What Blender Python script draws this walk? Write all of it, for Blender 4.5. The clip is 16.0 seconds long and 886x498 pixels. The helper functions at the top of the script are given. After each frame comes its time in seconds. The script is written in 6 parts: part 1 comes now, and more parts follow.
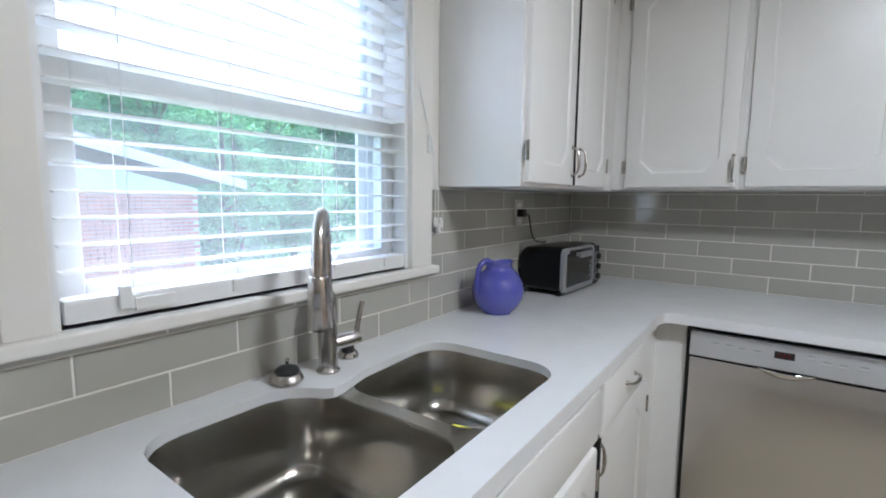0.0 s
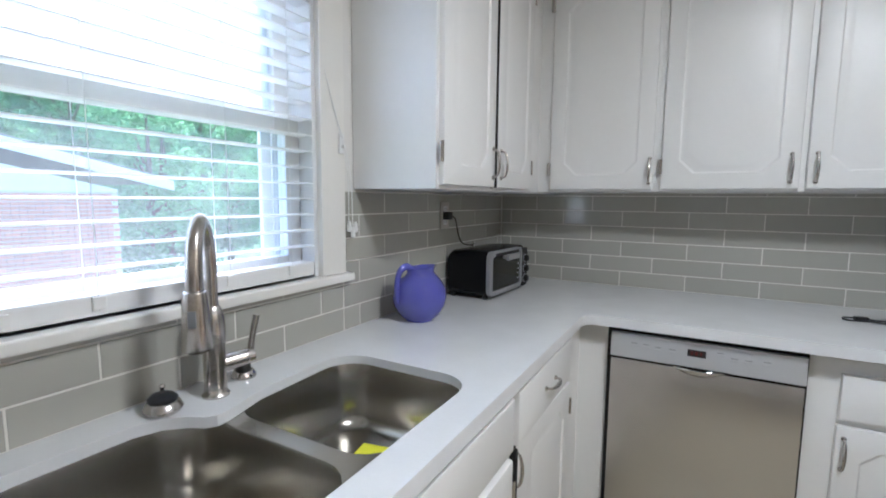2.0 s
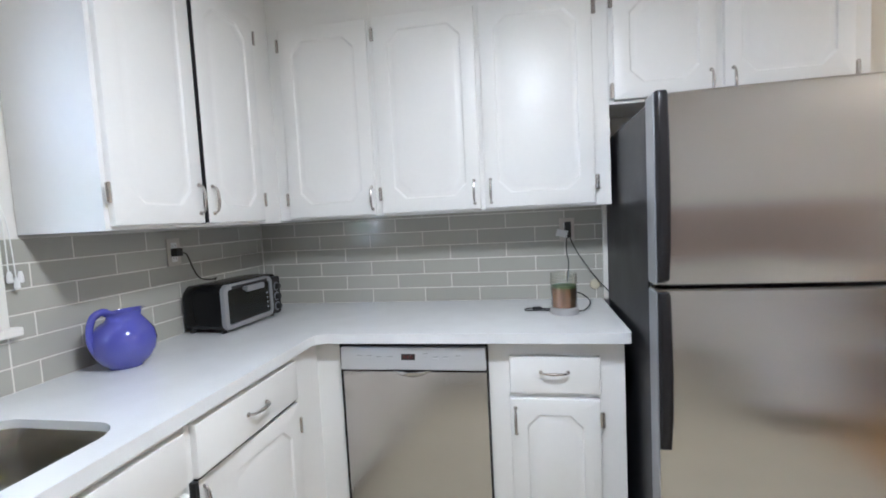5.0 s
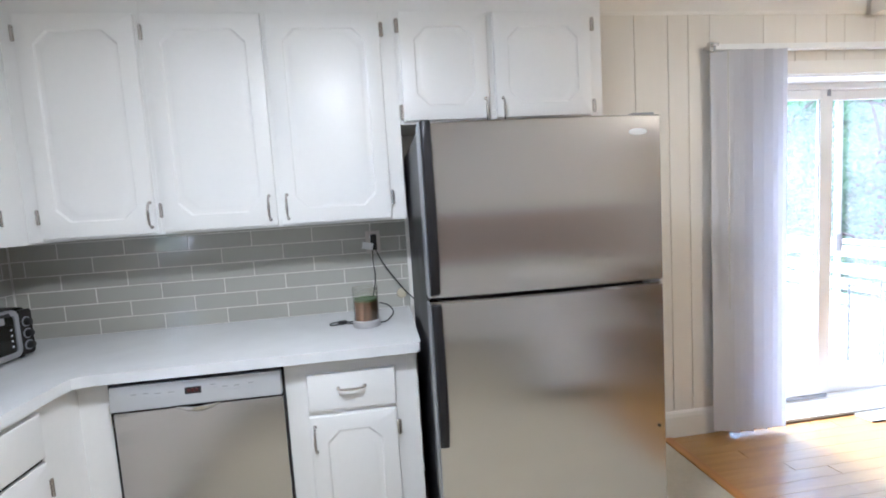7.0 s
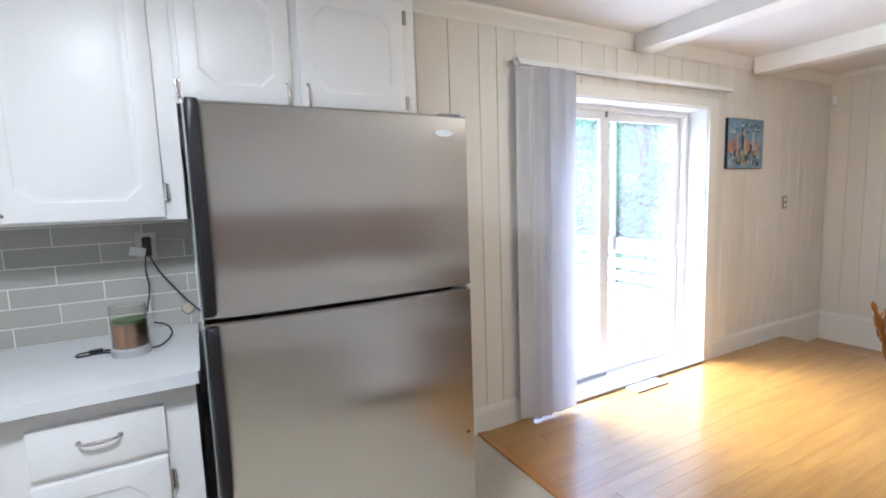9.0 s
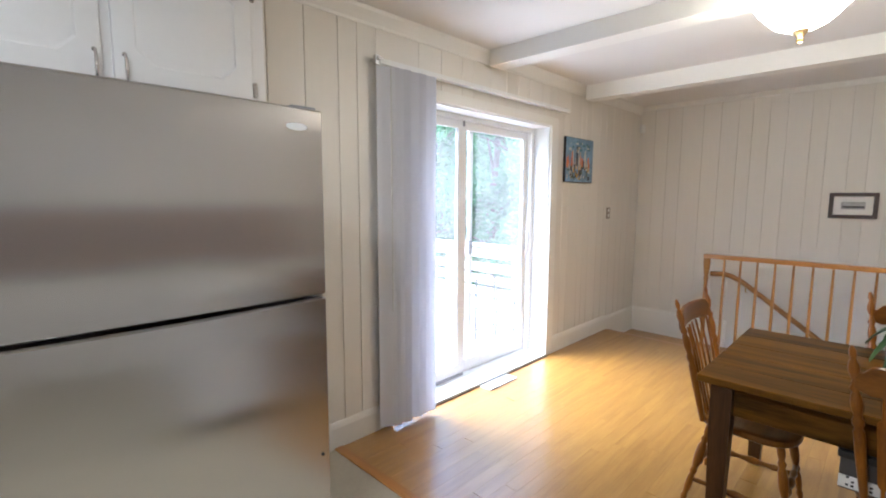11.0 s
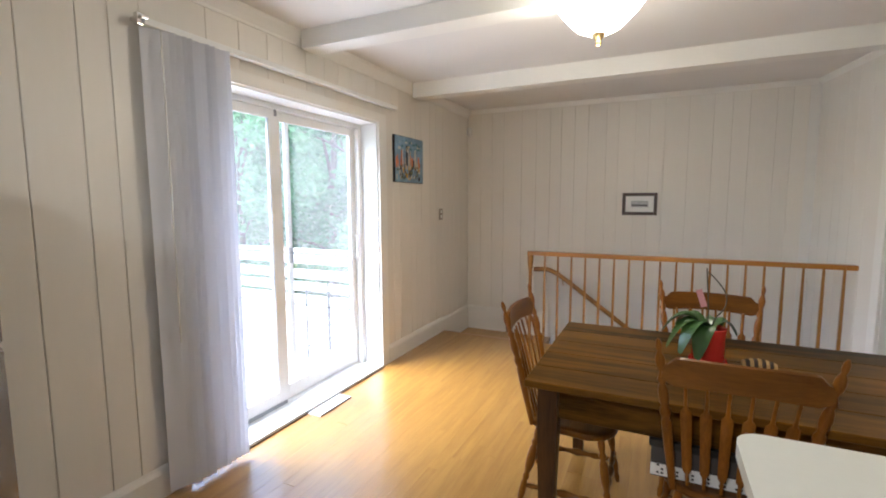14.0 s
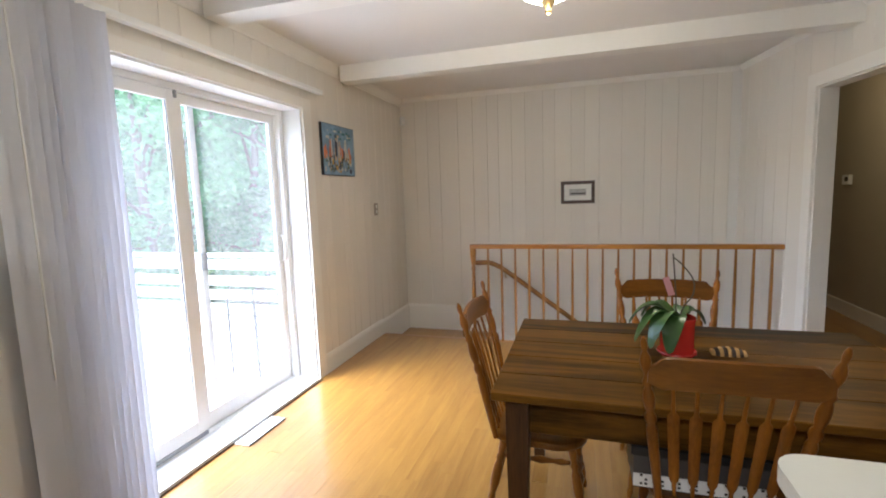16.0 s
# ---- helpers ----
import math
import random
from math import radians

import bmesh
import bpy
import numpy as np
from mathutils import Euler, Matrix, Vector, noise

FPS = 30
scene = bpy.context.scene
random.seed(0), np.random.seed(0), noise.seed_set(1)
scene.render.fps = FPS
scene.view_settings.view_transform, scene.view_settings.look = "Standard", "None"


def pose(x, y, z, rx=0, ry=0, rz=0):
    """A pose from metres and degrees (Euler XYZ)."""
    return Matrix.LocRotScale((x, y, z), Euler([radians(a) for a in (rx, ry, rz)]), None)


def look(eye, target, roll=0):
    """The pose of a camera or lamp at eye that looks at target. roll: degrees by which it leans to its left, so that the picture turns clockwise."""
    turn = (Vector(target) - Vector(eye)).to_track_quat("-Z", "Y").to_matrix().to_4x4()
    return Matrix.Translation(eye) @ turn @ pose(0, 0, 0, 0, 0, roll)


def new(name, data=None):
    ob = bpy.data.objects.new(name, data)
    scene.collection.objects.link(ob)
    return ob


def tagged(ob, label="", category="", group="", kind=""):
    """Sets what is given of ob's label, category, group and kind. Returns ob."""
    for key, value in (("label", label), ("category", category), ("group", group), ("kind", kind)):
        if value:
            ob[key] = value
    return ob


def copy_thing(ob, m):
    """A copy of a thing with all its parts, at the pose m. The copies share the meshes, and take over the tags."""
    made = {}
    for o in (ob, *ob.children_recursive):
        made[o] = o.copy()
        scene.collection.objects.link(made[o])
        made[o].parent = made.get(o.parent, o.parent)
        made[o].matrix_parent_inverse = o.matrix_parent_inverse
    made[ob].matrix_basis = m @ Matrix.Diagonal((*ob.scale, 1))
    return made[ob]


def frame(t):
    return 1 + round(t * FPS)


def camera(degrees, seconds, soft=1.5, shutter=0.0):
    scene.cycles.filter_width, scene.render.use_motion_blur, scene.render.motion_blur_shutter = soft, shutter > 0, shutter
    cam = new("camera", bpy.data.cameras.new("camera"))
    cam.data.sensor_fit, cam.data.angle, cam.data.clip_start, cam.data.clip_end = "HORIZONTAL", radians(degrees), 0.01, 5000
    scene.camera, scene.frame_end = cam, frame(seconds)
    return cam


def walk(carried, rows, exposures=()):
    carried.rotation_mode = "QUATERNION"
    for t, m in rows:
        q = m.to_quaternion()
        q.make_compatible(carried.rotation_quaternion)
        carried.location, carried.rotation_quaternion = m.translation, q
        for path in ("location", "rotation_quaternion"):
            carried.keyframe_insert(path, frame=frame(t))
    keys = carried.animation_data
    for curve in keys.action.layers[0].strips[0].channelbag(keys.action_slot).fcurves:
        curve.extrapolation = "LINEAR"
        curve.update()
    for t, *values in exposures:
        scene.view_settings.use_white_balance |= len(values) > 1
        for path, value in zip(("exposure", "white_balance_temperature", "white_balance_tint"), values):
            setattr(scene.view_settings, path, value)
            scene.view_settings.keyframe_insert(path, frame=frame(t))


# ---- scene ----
EXPOSURES = [(0, 2.95, 5050, 10), (2.5, 3.07, 5050, 10), (4, 3.34, 5000, 10), (6.5, 3.54, 4930, 11), (9.5, 3.48, 4900, 11), (12.5, 3.07, 5320, 10), (16, 3.07, 5320, 10)]
cam = camera(88.1, 16.0, soft=1.9)
PATH = [
    (0, (0.942, -2.524, 1.328), (-0.224, -0.914, 1.106), 0.6),
    (0.5, (0.941, -2.501, 1.326), (-0.189, -0.866, 1.101), 0.7),
    (1, (0.943, -2.471, 1.326), (-0.141, -0.806, 1.102), 0.7),
    (1.5, (0.979, -2.437, 1.337), (-0.072, -0.751, 1.108), 0.6),
    (2, (0.986, -2.411, 1.335), (0.011, -0.678, 1.119), 0.5),
    (2.5, (1.019, -2.386, 1.346), (0.129, -0.608, 1.131), 0.4),
    (3, (1.086, -2.371, 1.342), (0.284, -0.549, 1.151), -0.0),
    (3.5, (1.169, -2.355, 1.351), (0.470, -0.490, 1.171), -0.5),
    (4, (1.288, -2.341, 1.338), (0.685, -0.439, 1.192), -1.4),
    (6.5, (1.656, -2.387, 1.408), (1.755, -0.397, 1.238), -3.6),
    (7, (1.71, -2.369, 1.414), (1.977, -0.396, 1.233), -3.6),
    (7.5, (1.771, -2.345, 1.42), (2.213, -0.404, 1.226), -3.5),
    (8, (1.822, -2.304, 1.427), (2.439, -0.414, 1.211), -3.1),
    (8.5, (1.847, -2.265, 1.421), (2.631, -0.438, 1.201), -2.6),
    (9, (1.864, -2.238, 1.422), (2.799, -0.485, 1.195), -2.0),
    (9.5, (1.875, -2.21, 1.426), (2.952, -0.542, 1.192), -1.3),
    (10, (1.888, -2.19, 1.425), (3.091, -0.609, 1.191), -0.7),
    (12.5, (2.057, -2.15, 1.42), (3.711, -1.044, 1.208), 0.7),
    (13, (2.138, -2.138, 1.415), (3.848, -1.122, 1.205), 0.5),
    (13.5, (2.192, -2.13, 1.406), (3.95, -1.198, 1.2), 0.1),
    (14, (2.246, -2.1, 1.402), (4.044, -1.248, 1.193), -0.2),
    (14.5, (2.338, -2.059, 1.39), (4.168, -1.28, 1.181), -0.6),
    (15, (2.419, -2.01, 1.39), (4.277, -1.302, 1.17), -1.1),
    (15.5, (2.463, -1.977, 1.385), (4.344, -1.337, 1.159), -1.5),
    (16, (2.478, -1.946, 1.373), (4.378, -1.365, 1.142), -1.9),
]
walk(cam, [(t, look(eye, target, roll)) for t, eye, target, roll in PATH], EXPOSURES)

# ---- world ----
# world, sun, exposure
SUN_EL, SUN_AZ = 52, -35
world = bpy.data.worlds.new("world")
scene.world = world
world.use_nodes = True
_nt = world.node_tree
_sky = _nt.nodes.new("ShaderNodeTexSky")
_sky.sky_type, _sky.sun_disc = "NISHITA", False
_sky.sun_elevation, _sky.sun_rotation = radians(SUN_EL), radians(SUN_AZ)
_sky.dust_density, _sky.air_density = 3.0, 1.0
_nt.links.new(_sky.outputs[0], _nt.nodes["Background"].inputs[0])
_nt.nodes["Background"].inputs[1].default_value = 0.15
_sun = bpy.data.lights.new("sun", "SUN")
_sun.energy, _sun.angle, _sun.color = 1.5, radians(70), (1.0, 0.96, 0.9)
_so = new("sun", _sun)
_az, _el = radians(SUN_AZ), radians(SUN_EL)
_so.matrix_world = look((0, 0, 30), (-math.sin(_az) * math.cos(_el), -math.cos(_az) * math.cos(_el), 30 - math.sin(_el)))


def lamp(name, loc, watts, radius, color):
    li = bpy.data.lights.new(name, "POINT")
    li.energy, li.shadow_soft_size, li.color = watts, radius, color
    ob = new(name, li)
    ob.location = loc
    return ob


def disc_lamp(name, loc, watts, size, color):
    li = bpy.data.lights.new(name, "AREA")
    li.shape, li.size, li.energy, li.color = "DISK", size, watts, color
    ob = new(name, li)
    ob.location = loc
    return ob


# bulbs of the two ceiling lights and of the hall
lamp("dining_bulb", (4.53, -1.81, 2.02), 2.1, 0.10, (1.0, 0.80, 0.52))
disc_lamp("kitchen_bulb", (1.55, -1.75, 2.335), 3.2, 0.3, (1.0, 0.9, 0.76))
lamp("hall_bulb", (7.2, -4.05, 2.2), 0.9, 0.08, (1.0, 0.72, 0.36))

# ---- materials ----


def mat(name, color, rough=0.5, metal=0.0, var=0.06, scale=6.0, fine=60.0, bump=0.02, stretch=(1, 1, 1), per=0.0, coat=0.0, island=False, spec=0.5, aniso=0.0):
    """A surface with broad and fine variation of colour and roughness, and a fine relief."""
    m = bpy.data.materials.new(name)
    m.use_nodes = True
    nt = m.node_tree
    N, Lk = nt.nodes, nt.links
    p = N["Principled BSDF"]
    p.inputs["Metallic"].default_value = metal
    p.inputs["Coat Weight"].default_value = coat
    p.inputs["Coat Roughness"].default_value = 0.08
    p.inputs["Specular IOR Level"].default_value = spec
    if aniso:
        tg = N.new("ShaderNodeTangent")
        tg.direction_type, tg.axis = "RADIAL", "Z"
        p.inputs["Anisotropic"].default_value = aniso
        Lk.new(tg.outputs[0], p.inputs["Tangent"])
    tc, mp = N.new("ShaderNodeTexCoord"), N.new("ShaderNodeMapping")
    mp.inputs["Scale"].default_value = stretch
    Lk.new(tc.outputs["Object"], mp.inputs[0])
    n1, n2 = N.new("ShaderNodeTexNoise"), N.new("ShaderNodeTexNoise")
    n1.inputs["Scale"].default_value, n2.inputs["Scale"].default_value = scale, fine
    n1.inputs["Detail"].default_value, n2.inputs["Detail"].default_value = 5, 3
    Lk.new(mp.outputs[0], n1.inputs[0])
    Lk.new(mp.outputs[0], n2.inputs[0])
    add = N.new("ShaderNodeMath")
    add.operation = "MULTIPLY_ADD"
    add.inputs[1].default_value = 0.4
    Lk.new(n2.outputs[0], add.inputs[0])
    Lk.new(n1.outputs[0], add.inputs[2])
    last = add
    if per:
        if island:
            rnd = N.new("ShaderNodeNewGeometry").outputs["Random Per Island"]
        else:
            rnd = N.new("ShaderNodeObjectInfo").outputs["Random"]
        pe = N.new("ShaderNodeMath")
        pe.operation = "MULTIPLY_ADD"
        pe.inputs[1].default_value = per / max(var, 0.001)
        Lk.new(rnd, pe.inputs[0])
        Lk.new(last.outputs[0], pe.inputs[2])
        last = pe
    mr = N.new("ShaderNodeMapRange")
    top = 1.05 + (per / max(var, 0.001) if per else 0)
    mr.inputs[1].default_value, mr.inputs[2].default_value = 0.35, top
    mr.inputs[3].default_value, mr.inputs[4].default_value = 1 - var - per, 1 + var + per
    Lk.new(last.outputs[0], mr.inputs[0])
    mx = N.new("ShaderNodeMix")
    mx.data_type, mx.blend_type = "RGBA", "MULTIPLY"
    mx.inputs["Factor"].default_value = 1
    mx.inputs["A"].default_value = (*color, 1)
    Lk.new(mr.outputs[0], mx.inputs["B"])
    Lk.new(mx.outputs["Result"], p.inputs["Base Color"])
    rr = N.new("ShaderNodeMapRange")
    rr.inputs[1].default_value, rr.inputs[2].default_value = 0.3, 0.7
    rr.inputs[3].default_value, rr.inputs[4].default_value = rough * 0.94, min(1, rough * 1.08)
    Lk.new(n1.outputs[0], rr.inputs[0])
    Lk.new(rr.outputs[0], p.inputs["Roughness"])
    if bump:
        b = N.new("ShaderNodeBump")
        b.inputs["Strength"].default_value, b.inputs["Distance"].default_value = min(1, bump * 8), 0.002
        Lk.new(n2.outputs[0], b.inputs["Height"])
        Lk.new(b.outputs[0], p.inputs["Normal"])
    return m


def wood(name, light, dark, rough=0.35, axis=0, per=0.0, coat=0.2, ring=14.0, fine=1.0, knots=0.5, spec=0.5, film=0.18, ior=1.5, low=0.45):
    """Wood with grain along an axis of the object."""
    m = bpy.data.materials.new(name)
    m.use_nodes = True
    nt = m.node_tree
    N, Lk = nt.nodes, nt.links
    p = N["Principled BSDF"]
    p.inputs["Coat Weight"].default_value, p.inputs["Coat Roughness"].default_value = coat, film
    p.inputs["Coat IOR"].default_value = ior
    p.inputs["Specular IOR Level"].default_value = spec
    tc, mp = N.new("ShaderNodeTexCoord"), N.new("ShaderNodeMapping")
    sc = [1.0, 1.0, 1.0]
    sc[axis] = 0.09
    mp.inputs["Scale"].default_value = sc
    Lk.new(tc.outputs["Object"], mp.inputs[0])
    off = N.new("ShaderNodeObjectInfo")
    va = N.new("ShaderNodeVectorMath")
    va.operation = "MULTIPLY_ADD"
    va.inputs[1].default_value = (37, 53, 71)
    cx = N.new("ShaderNodeCombineXYZ")
    for i in range(3):
        Lk.new(off.outputs["Random"], cx.inputs[i])
    Lk.new(cx.outputs[0], va.inputs[0])
    Lk.new(mp.outputs[0], va.inputs[2])
    n1, n2 = N.new("ShaderNodeTexNoise"), N.new("ShaderNodeTexNoise")
    n1.inputs["Scale"].default_value, n1.inputs["Detail"].default_value, n1.inputs["Distortion"].default_value = ring, 6, knots
    n2.inputs["Scale"].default_value, n2.inputs["Detail"].default_value = 160 * fine, 3
    Lk.new(va.outputs[0], n1.inputs[0])
    Lk.new(va.outputs[0], n2.inputs[0])
    ma = N.new("ShaderNodeMath")
    ma.operation, ma.inputs[1].default_value = "MULTIPLY_ADD", 0.35
    Lk.new(n2.outputs[0], ma.inputs[0])
    Lk.new(n1.outputs[0], ma.inputs[2])
    pe = N.new("ShaderNodeMath")
    pe.operation, pe.inputs[1].default_value = "MULTIPLY_ADD", per
    Lk.new(off.outputs["Random"], pe.inputs[0])
    Lk.new(ma.outputs[0], pe.inputs[2])
    cr = N.new("ShaderNodeValToRGB")
    cr.color_ramp.elements[0].position, cr.color_ramp.elements[1].position = low, 0.9 + per
    cr.color_ramp.elements[0].color, cr.color_ramp.elements[1].color = (*dark, 1), (*light, 1)
    Lk.new(pe.outputs[0], cr.inputs[0])
    Lk.new(cr.outputs[0], p.inputs["Base Color"])
    p.inputs["Roughness"].default_value = rough
    b = N.new("ShaderNodeBump")
    b.inputs["Strength"].default_value, b.inputs["Distance"].default_value = 0.15, 0.001
    Lk.new(ma.outputs[0], b.inputs["Height"])
    Lk.new(b.outputs[0], p.inputs["Normal"])
    return m


def glow(name, color, strength, base=(0.9, 0.9, 0.88)):
    m = bpy.data.materials.new(name)
    m.use_nodes = True
    p = m.node_tree.nodes["Principled BSDF"]
    p.inputs["Base Color"].default_value = (*base, 1)
    p.inputs["Roughness"].default_value = 0.3
    p.inputs["Emission Color"].default_value, p.inputs["Emission Strength"].default_value = (*color, 1), strength
    return m


def pane_glass(name, tint=(1, 1, 1), gloss=1.0, dust_haze=0.0):
    """Thin window glass: clear, with a reflection that grows at grazing angles, and a streaked pale film that stands
    for dust and for glare haze.
    """
    m = bpy.data.materials.new(name)
    m.use_nodes = True
    nt = m.node_tree
    N, Lk = nt.nodes, nt.links
    N.remove(N["Principled BSDF"])
    tr, gl, fr, mx = N.new("ShaderNodeBsdfTransparent"), N.new("ShaderNodeBsdfGlossy"), N.new("ShaderNodeLayerWeight"), N.new("ShaderNodeMixShader")
    tr.inputs[0].default_value = (*tint, 1)
    gl.inputs["Roughness"].default_value = 0.02
    fr.inputs[0].default_value = 0.5
    pw, k = N.new("ShaderNodeMath"), N.new("ShaderNodeMath")
    pw.operation, pw.inputs[1].default_value = "POWER", 4.0
    k.operation, k.inputs[1].default_value, k.inputs[2].default_value, k.use_clamp = "MULTIPLY_ADD", 0.6 * gloss, 0.03 * gloss, True
    Lk.new(fr.outputs["Facing"], pw.inputs[0])
    Lk.new(pw.outputs[0], k.inputs[0])
    Lk.new(k.outputs[0], mx.inputs[0])
    Lk.new(tr.outputs[0], mx.inputs[1])
    Lk.new(gl.outputs[0], mx.inputs[2])
    last = mx
    if dust_haze:
        tl, m2, nz, mp, tc, rg = (N.new("ShaderNode" + k) for k in ("BsdfTranslucent", "MixShader", "TexNoise", "Mapping", "TexCoord", "MapRange"))
        tl.inputs[0].default_value = (0.95, 0.93, 0.88, 1)
        mp.inputs["Scale"].default_value = (3, 3, 0.8)
        nz.inputs["Scale"].default_value = 2.0
        rg.inputs[1].default_value, rg.inputs[2].default_value = 0.3, 0.7
        rg.inputs[3].default_value, rg.inputs[4].default_value = dust_haze * 0.85, dust_haze * 1.15
        Lk.new(tc.outputs["Object"], mp.inputs[0])
        Lk.new(mp.outputs[0], nz.inputs[0])
        Lk.new(nz.outputs[0], rg.inputs[0])
        Lk.new(rg.outputs[0], m2.inputs[0])
        Lk.new(mx.outputs[0], m2.inputs[1])
        Lk.new(tl.outputs[0], m2.inputs[2])
        last = m2
    Lk.new(last.outputs[0], N["Material Output"].inputs[0])
    return m


def leaf_mat(name, color, per=0.35, thru=0.5):
    """Leaves that let some light through, varied leaf by leaf."""
    m = bpy.data.materials.new(name)
    m.use_nodes = True
    nt = m.node_tree
    N, Lk = nt.nodes, nt.links
    N.remove(N["Principled BSDF"])
    g = N.new("ShaderNodeNewGeometry")
    mr = N.new("ShaderNodeMapRange")
    mr.inputs[3].default_value, mr.inputs[4].default_value = 1 - per, 1 + per
    Lk.new(g.outputs["Random Per Island"], mr.inputs[0])
    mx = N.new("ShaderNodeMix")
    mx.data_type, mx.blend_type = "RGBA", "MULTIPLY"
    mx.inputs["Factor"].default_value = 1
    mx.inputs["A"].default_value = (*color, 1)
    Lk.new(mr.outputs[0], mx.inputs["B"])
    d, t, s = N.new("ShaderNodeBsdfDiffuse"), N.new("ShaderNodeBsdfTranslucent"), N.new("ShaderNodeMixShader")
    Lk.new(mx.outputs["Result"], d.inputs[0])
    Lk.new(mx.outputs["Result"], t.inputs[0])
    s.inputs[0].default_value = thru
    Lk.new(d.outputs[0], s.inputs[1])
    Lk.new(t.outputs[0], s.inputs[2])
    Lk.new(s.outputs[0], N["Material Output"].inputs[0])
    return m


M_CAB = mat("cabinet_paint", (0.81, 0.80, 0.78), 0.34, var=0.03, scale=3, fine=45, bump=0.006, spec=0.4)
M_WALL = mat("wall_paint", (0.76, 0.74, 0.70), 0.6, var=0.03, scale=2, fine=90, bump=0.02)
M_PANEL = mat("panel_paint", (0.75, 0.715, 0.65), 0.42, var=0.035, scale=2, fine=30, bump=0.015, stretch=(1, 1, 0.15), per=0.02)
M_TRIM = mat("trim_paint", (0.80, 0.78, 0.73), 0.38, var=0.03, scale=3, fine=60, bump=0.012)
M_CEIL = mat("ceiling_paint", (0.76, 0.74, 0.71), 0.75, var=0.03, scale=1.5, fine=140, bump=0.04)
M_HALL = mat("hall_paint", (0.42, 0.38, 0.30), 0.6, var=0.05, scale=2, fine=80)
M_QUARTZ = mat("quartz", (0.74, 0.745, 0.75), 0.13, var=0.05, scale=9, fine=140, bump=0.0, spec=0.55)
M_TILE = mat("sage_tile", (0.425, 0.415, 0.365), 0.07, var=0.05, scale=3, fine=16, bump=0.006, per=0.05, coat=0.3)
M_GROUT = mat("grout", (0.74, 0.72, 0.66), 0.85, var=0.06, fine=200)
M_STEEL = mat("brushed_steel", (0.62, 0.60, 0.585), 0.19, metal=1, var=0.03, scale=3, fine=220, bump=0.0, stretch=(0.02, 1, 1), aniso=0.98)
M_STEELPALE = mat("pale_satin_steel", (0.60, 0.61, 0.63), 0.4, metal=0.5, var=0.03, scale=3, fine=120, bump=0.002)
M_SINK = mat("sink_steel", (0.43, 0.41, 0.37), 0.23, metal=1, var=0.02, scale=2, fine=90, bump=0.0)
M_NICKEL = mat("brushed_nickel", (0.55, 0.52, 0.49), 0.24, metal=1, var=0.05, fine=200)
M_CHROME = mat("chrome", (0.66, 0.65, 0.64), 0.12, metal=1, var=0.04)
M_BRASS = mat("antique_brass", (0.45, 0.33, 0.14), 0.3, metal=1, var=0.1)
M_BLACK = mat("black_plastic", (0.013, 0.013, 0.014), 0.42, var=0.15, fine=120)
M_CHAR = mat("charcoal_plastic", (0.014, 0.013, 0.014), 0.42, var=0.1, fine=90, spec=0.25)
M_FRSIDE = mat("fridge_side_black", (0.018, 0.018, 0.02), 0.4, var=0.12, fine=160, bump=0.04, spec=0.25)
# near-black that stands in for shade in gaps and recesses
M_GAP = mat("gap_shade_black", (0.012, 0.012, 0.012), 0.8)
M_GREYP = mat("grey_plastic", (0.30, 0.31, 0.33), 0.35, metal=0.4, var=0.06)
M_SILVER = mat("silver_plastic", (0.36, 0.36, 0.37), 0.3, metal=0.4, var=0.05)
M_WHITEP = mat("white_plastic", (0.80, 0.80, 0.78), 0.35, var=0.03)
M_PLATE = mat("brushed_plate", (0.58, 0.54, 0.49), 0.35, metal=0.6, var=0.05)
M_PURPLE = mat("periwinkle_glaze", (0.085, 0.088, 0.40), 0.1, var=0.08, scale=4, coat=0.6)
M_PAPER = mat("paper", (0.82, 0.82, 0.80), 0.8)
M_YELLOW = mat("yellow_cloth", (0.85, 0.85, 0.03), 0.8, var=0.08, bump=0.05)
M_VINYL = leaf_mat("vane_vinyl", (0.90, 0.90, 0.93), 0.03, 0.42)
M_SLAT = leaf_mat("blind_slat", (0.95, 0.95, 0.94), 0.02, 0.68)
M_BLACKGL = mat("black_enamel", (0.008, 0.008, 0.009), 0.22, var=0.1, fine=120, bump=0.004, spec=0.15)
M_SCREEN = mat("pale_aluminium", (0.62, 0.64, 0.66), 0.4, metal=0.2, var=0.04)
M_FRAMEW = mat("sash_paint", (0.80, 0.80, 0.79), 0.4, var=0.03)
M_GLASS = pane_glass("window_glass", dust_haze=0.048)
M_GLASSH = pane_glass("hazed_window_glass", dust_haze=0.055)
M_GLASSK = pane_glass("kitchen_window_glass", dust_haze=0.055)
M_JARGLASS = pane_glass("jar_glass", (0.97, 0.97, 0.95), 1.5)
M_OVENGLASS = pane_glass("oven_glass", (0.35, 0.36, 0.33), 1.6)
M_WAX = mat("green_wax", (0.08, 0.13, 0.05), 0.35, var=0.2)
M_COPPER = mat("copper_foil", (0.36, 0.20, 0.11), 0.25, metal=0.6, var=0.15)
M_UMBER = mat("dark_umber", (0.045, 0.022, 0.008), 0.3, var=0.2)
M_CONC = mat("grey_base", (0.42, 0.41, 0.41), 0.6, var=0.08, fine=150)
M_OAK = wood("oak_floor", (0.45, 0.240, 0.045), (0.31, 0.146, 0.022), 0.42, 0, per=0.14, coat=1.0, ring=22, spec=0.6, film=0.24, ior=1.6)
# rail oak darkened to put the balusters' backlit shade into the colour
M_OAKRAIL = wood("oak_rail_shaded", (0.36, 0.165, 0.028), (0.22, 0.092, 0.013), 0.3, 2, coat=0.3)
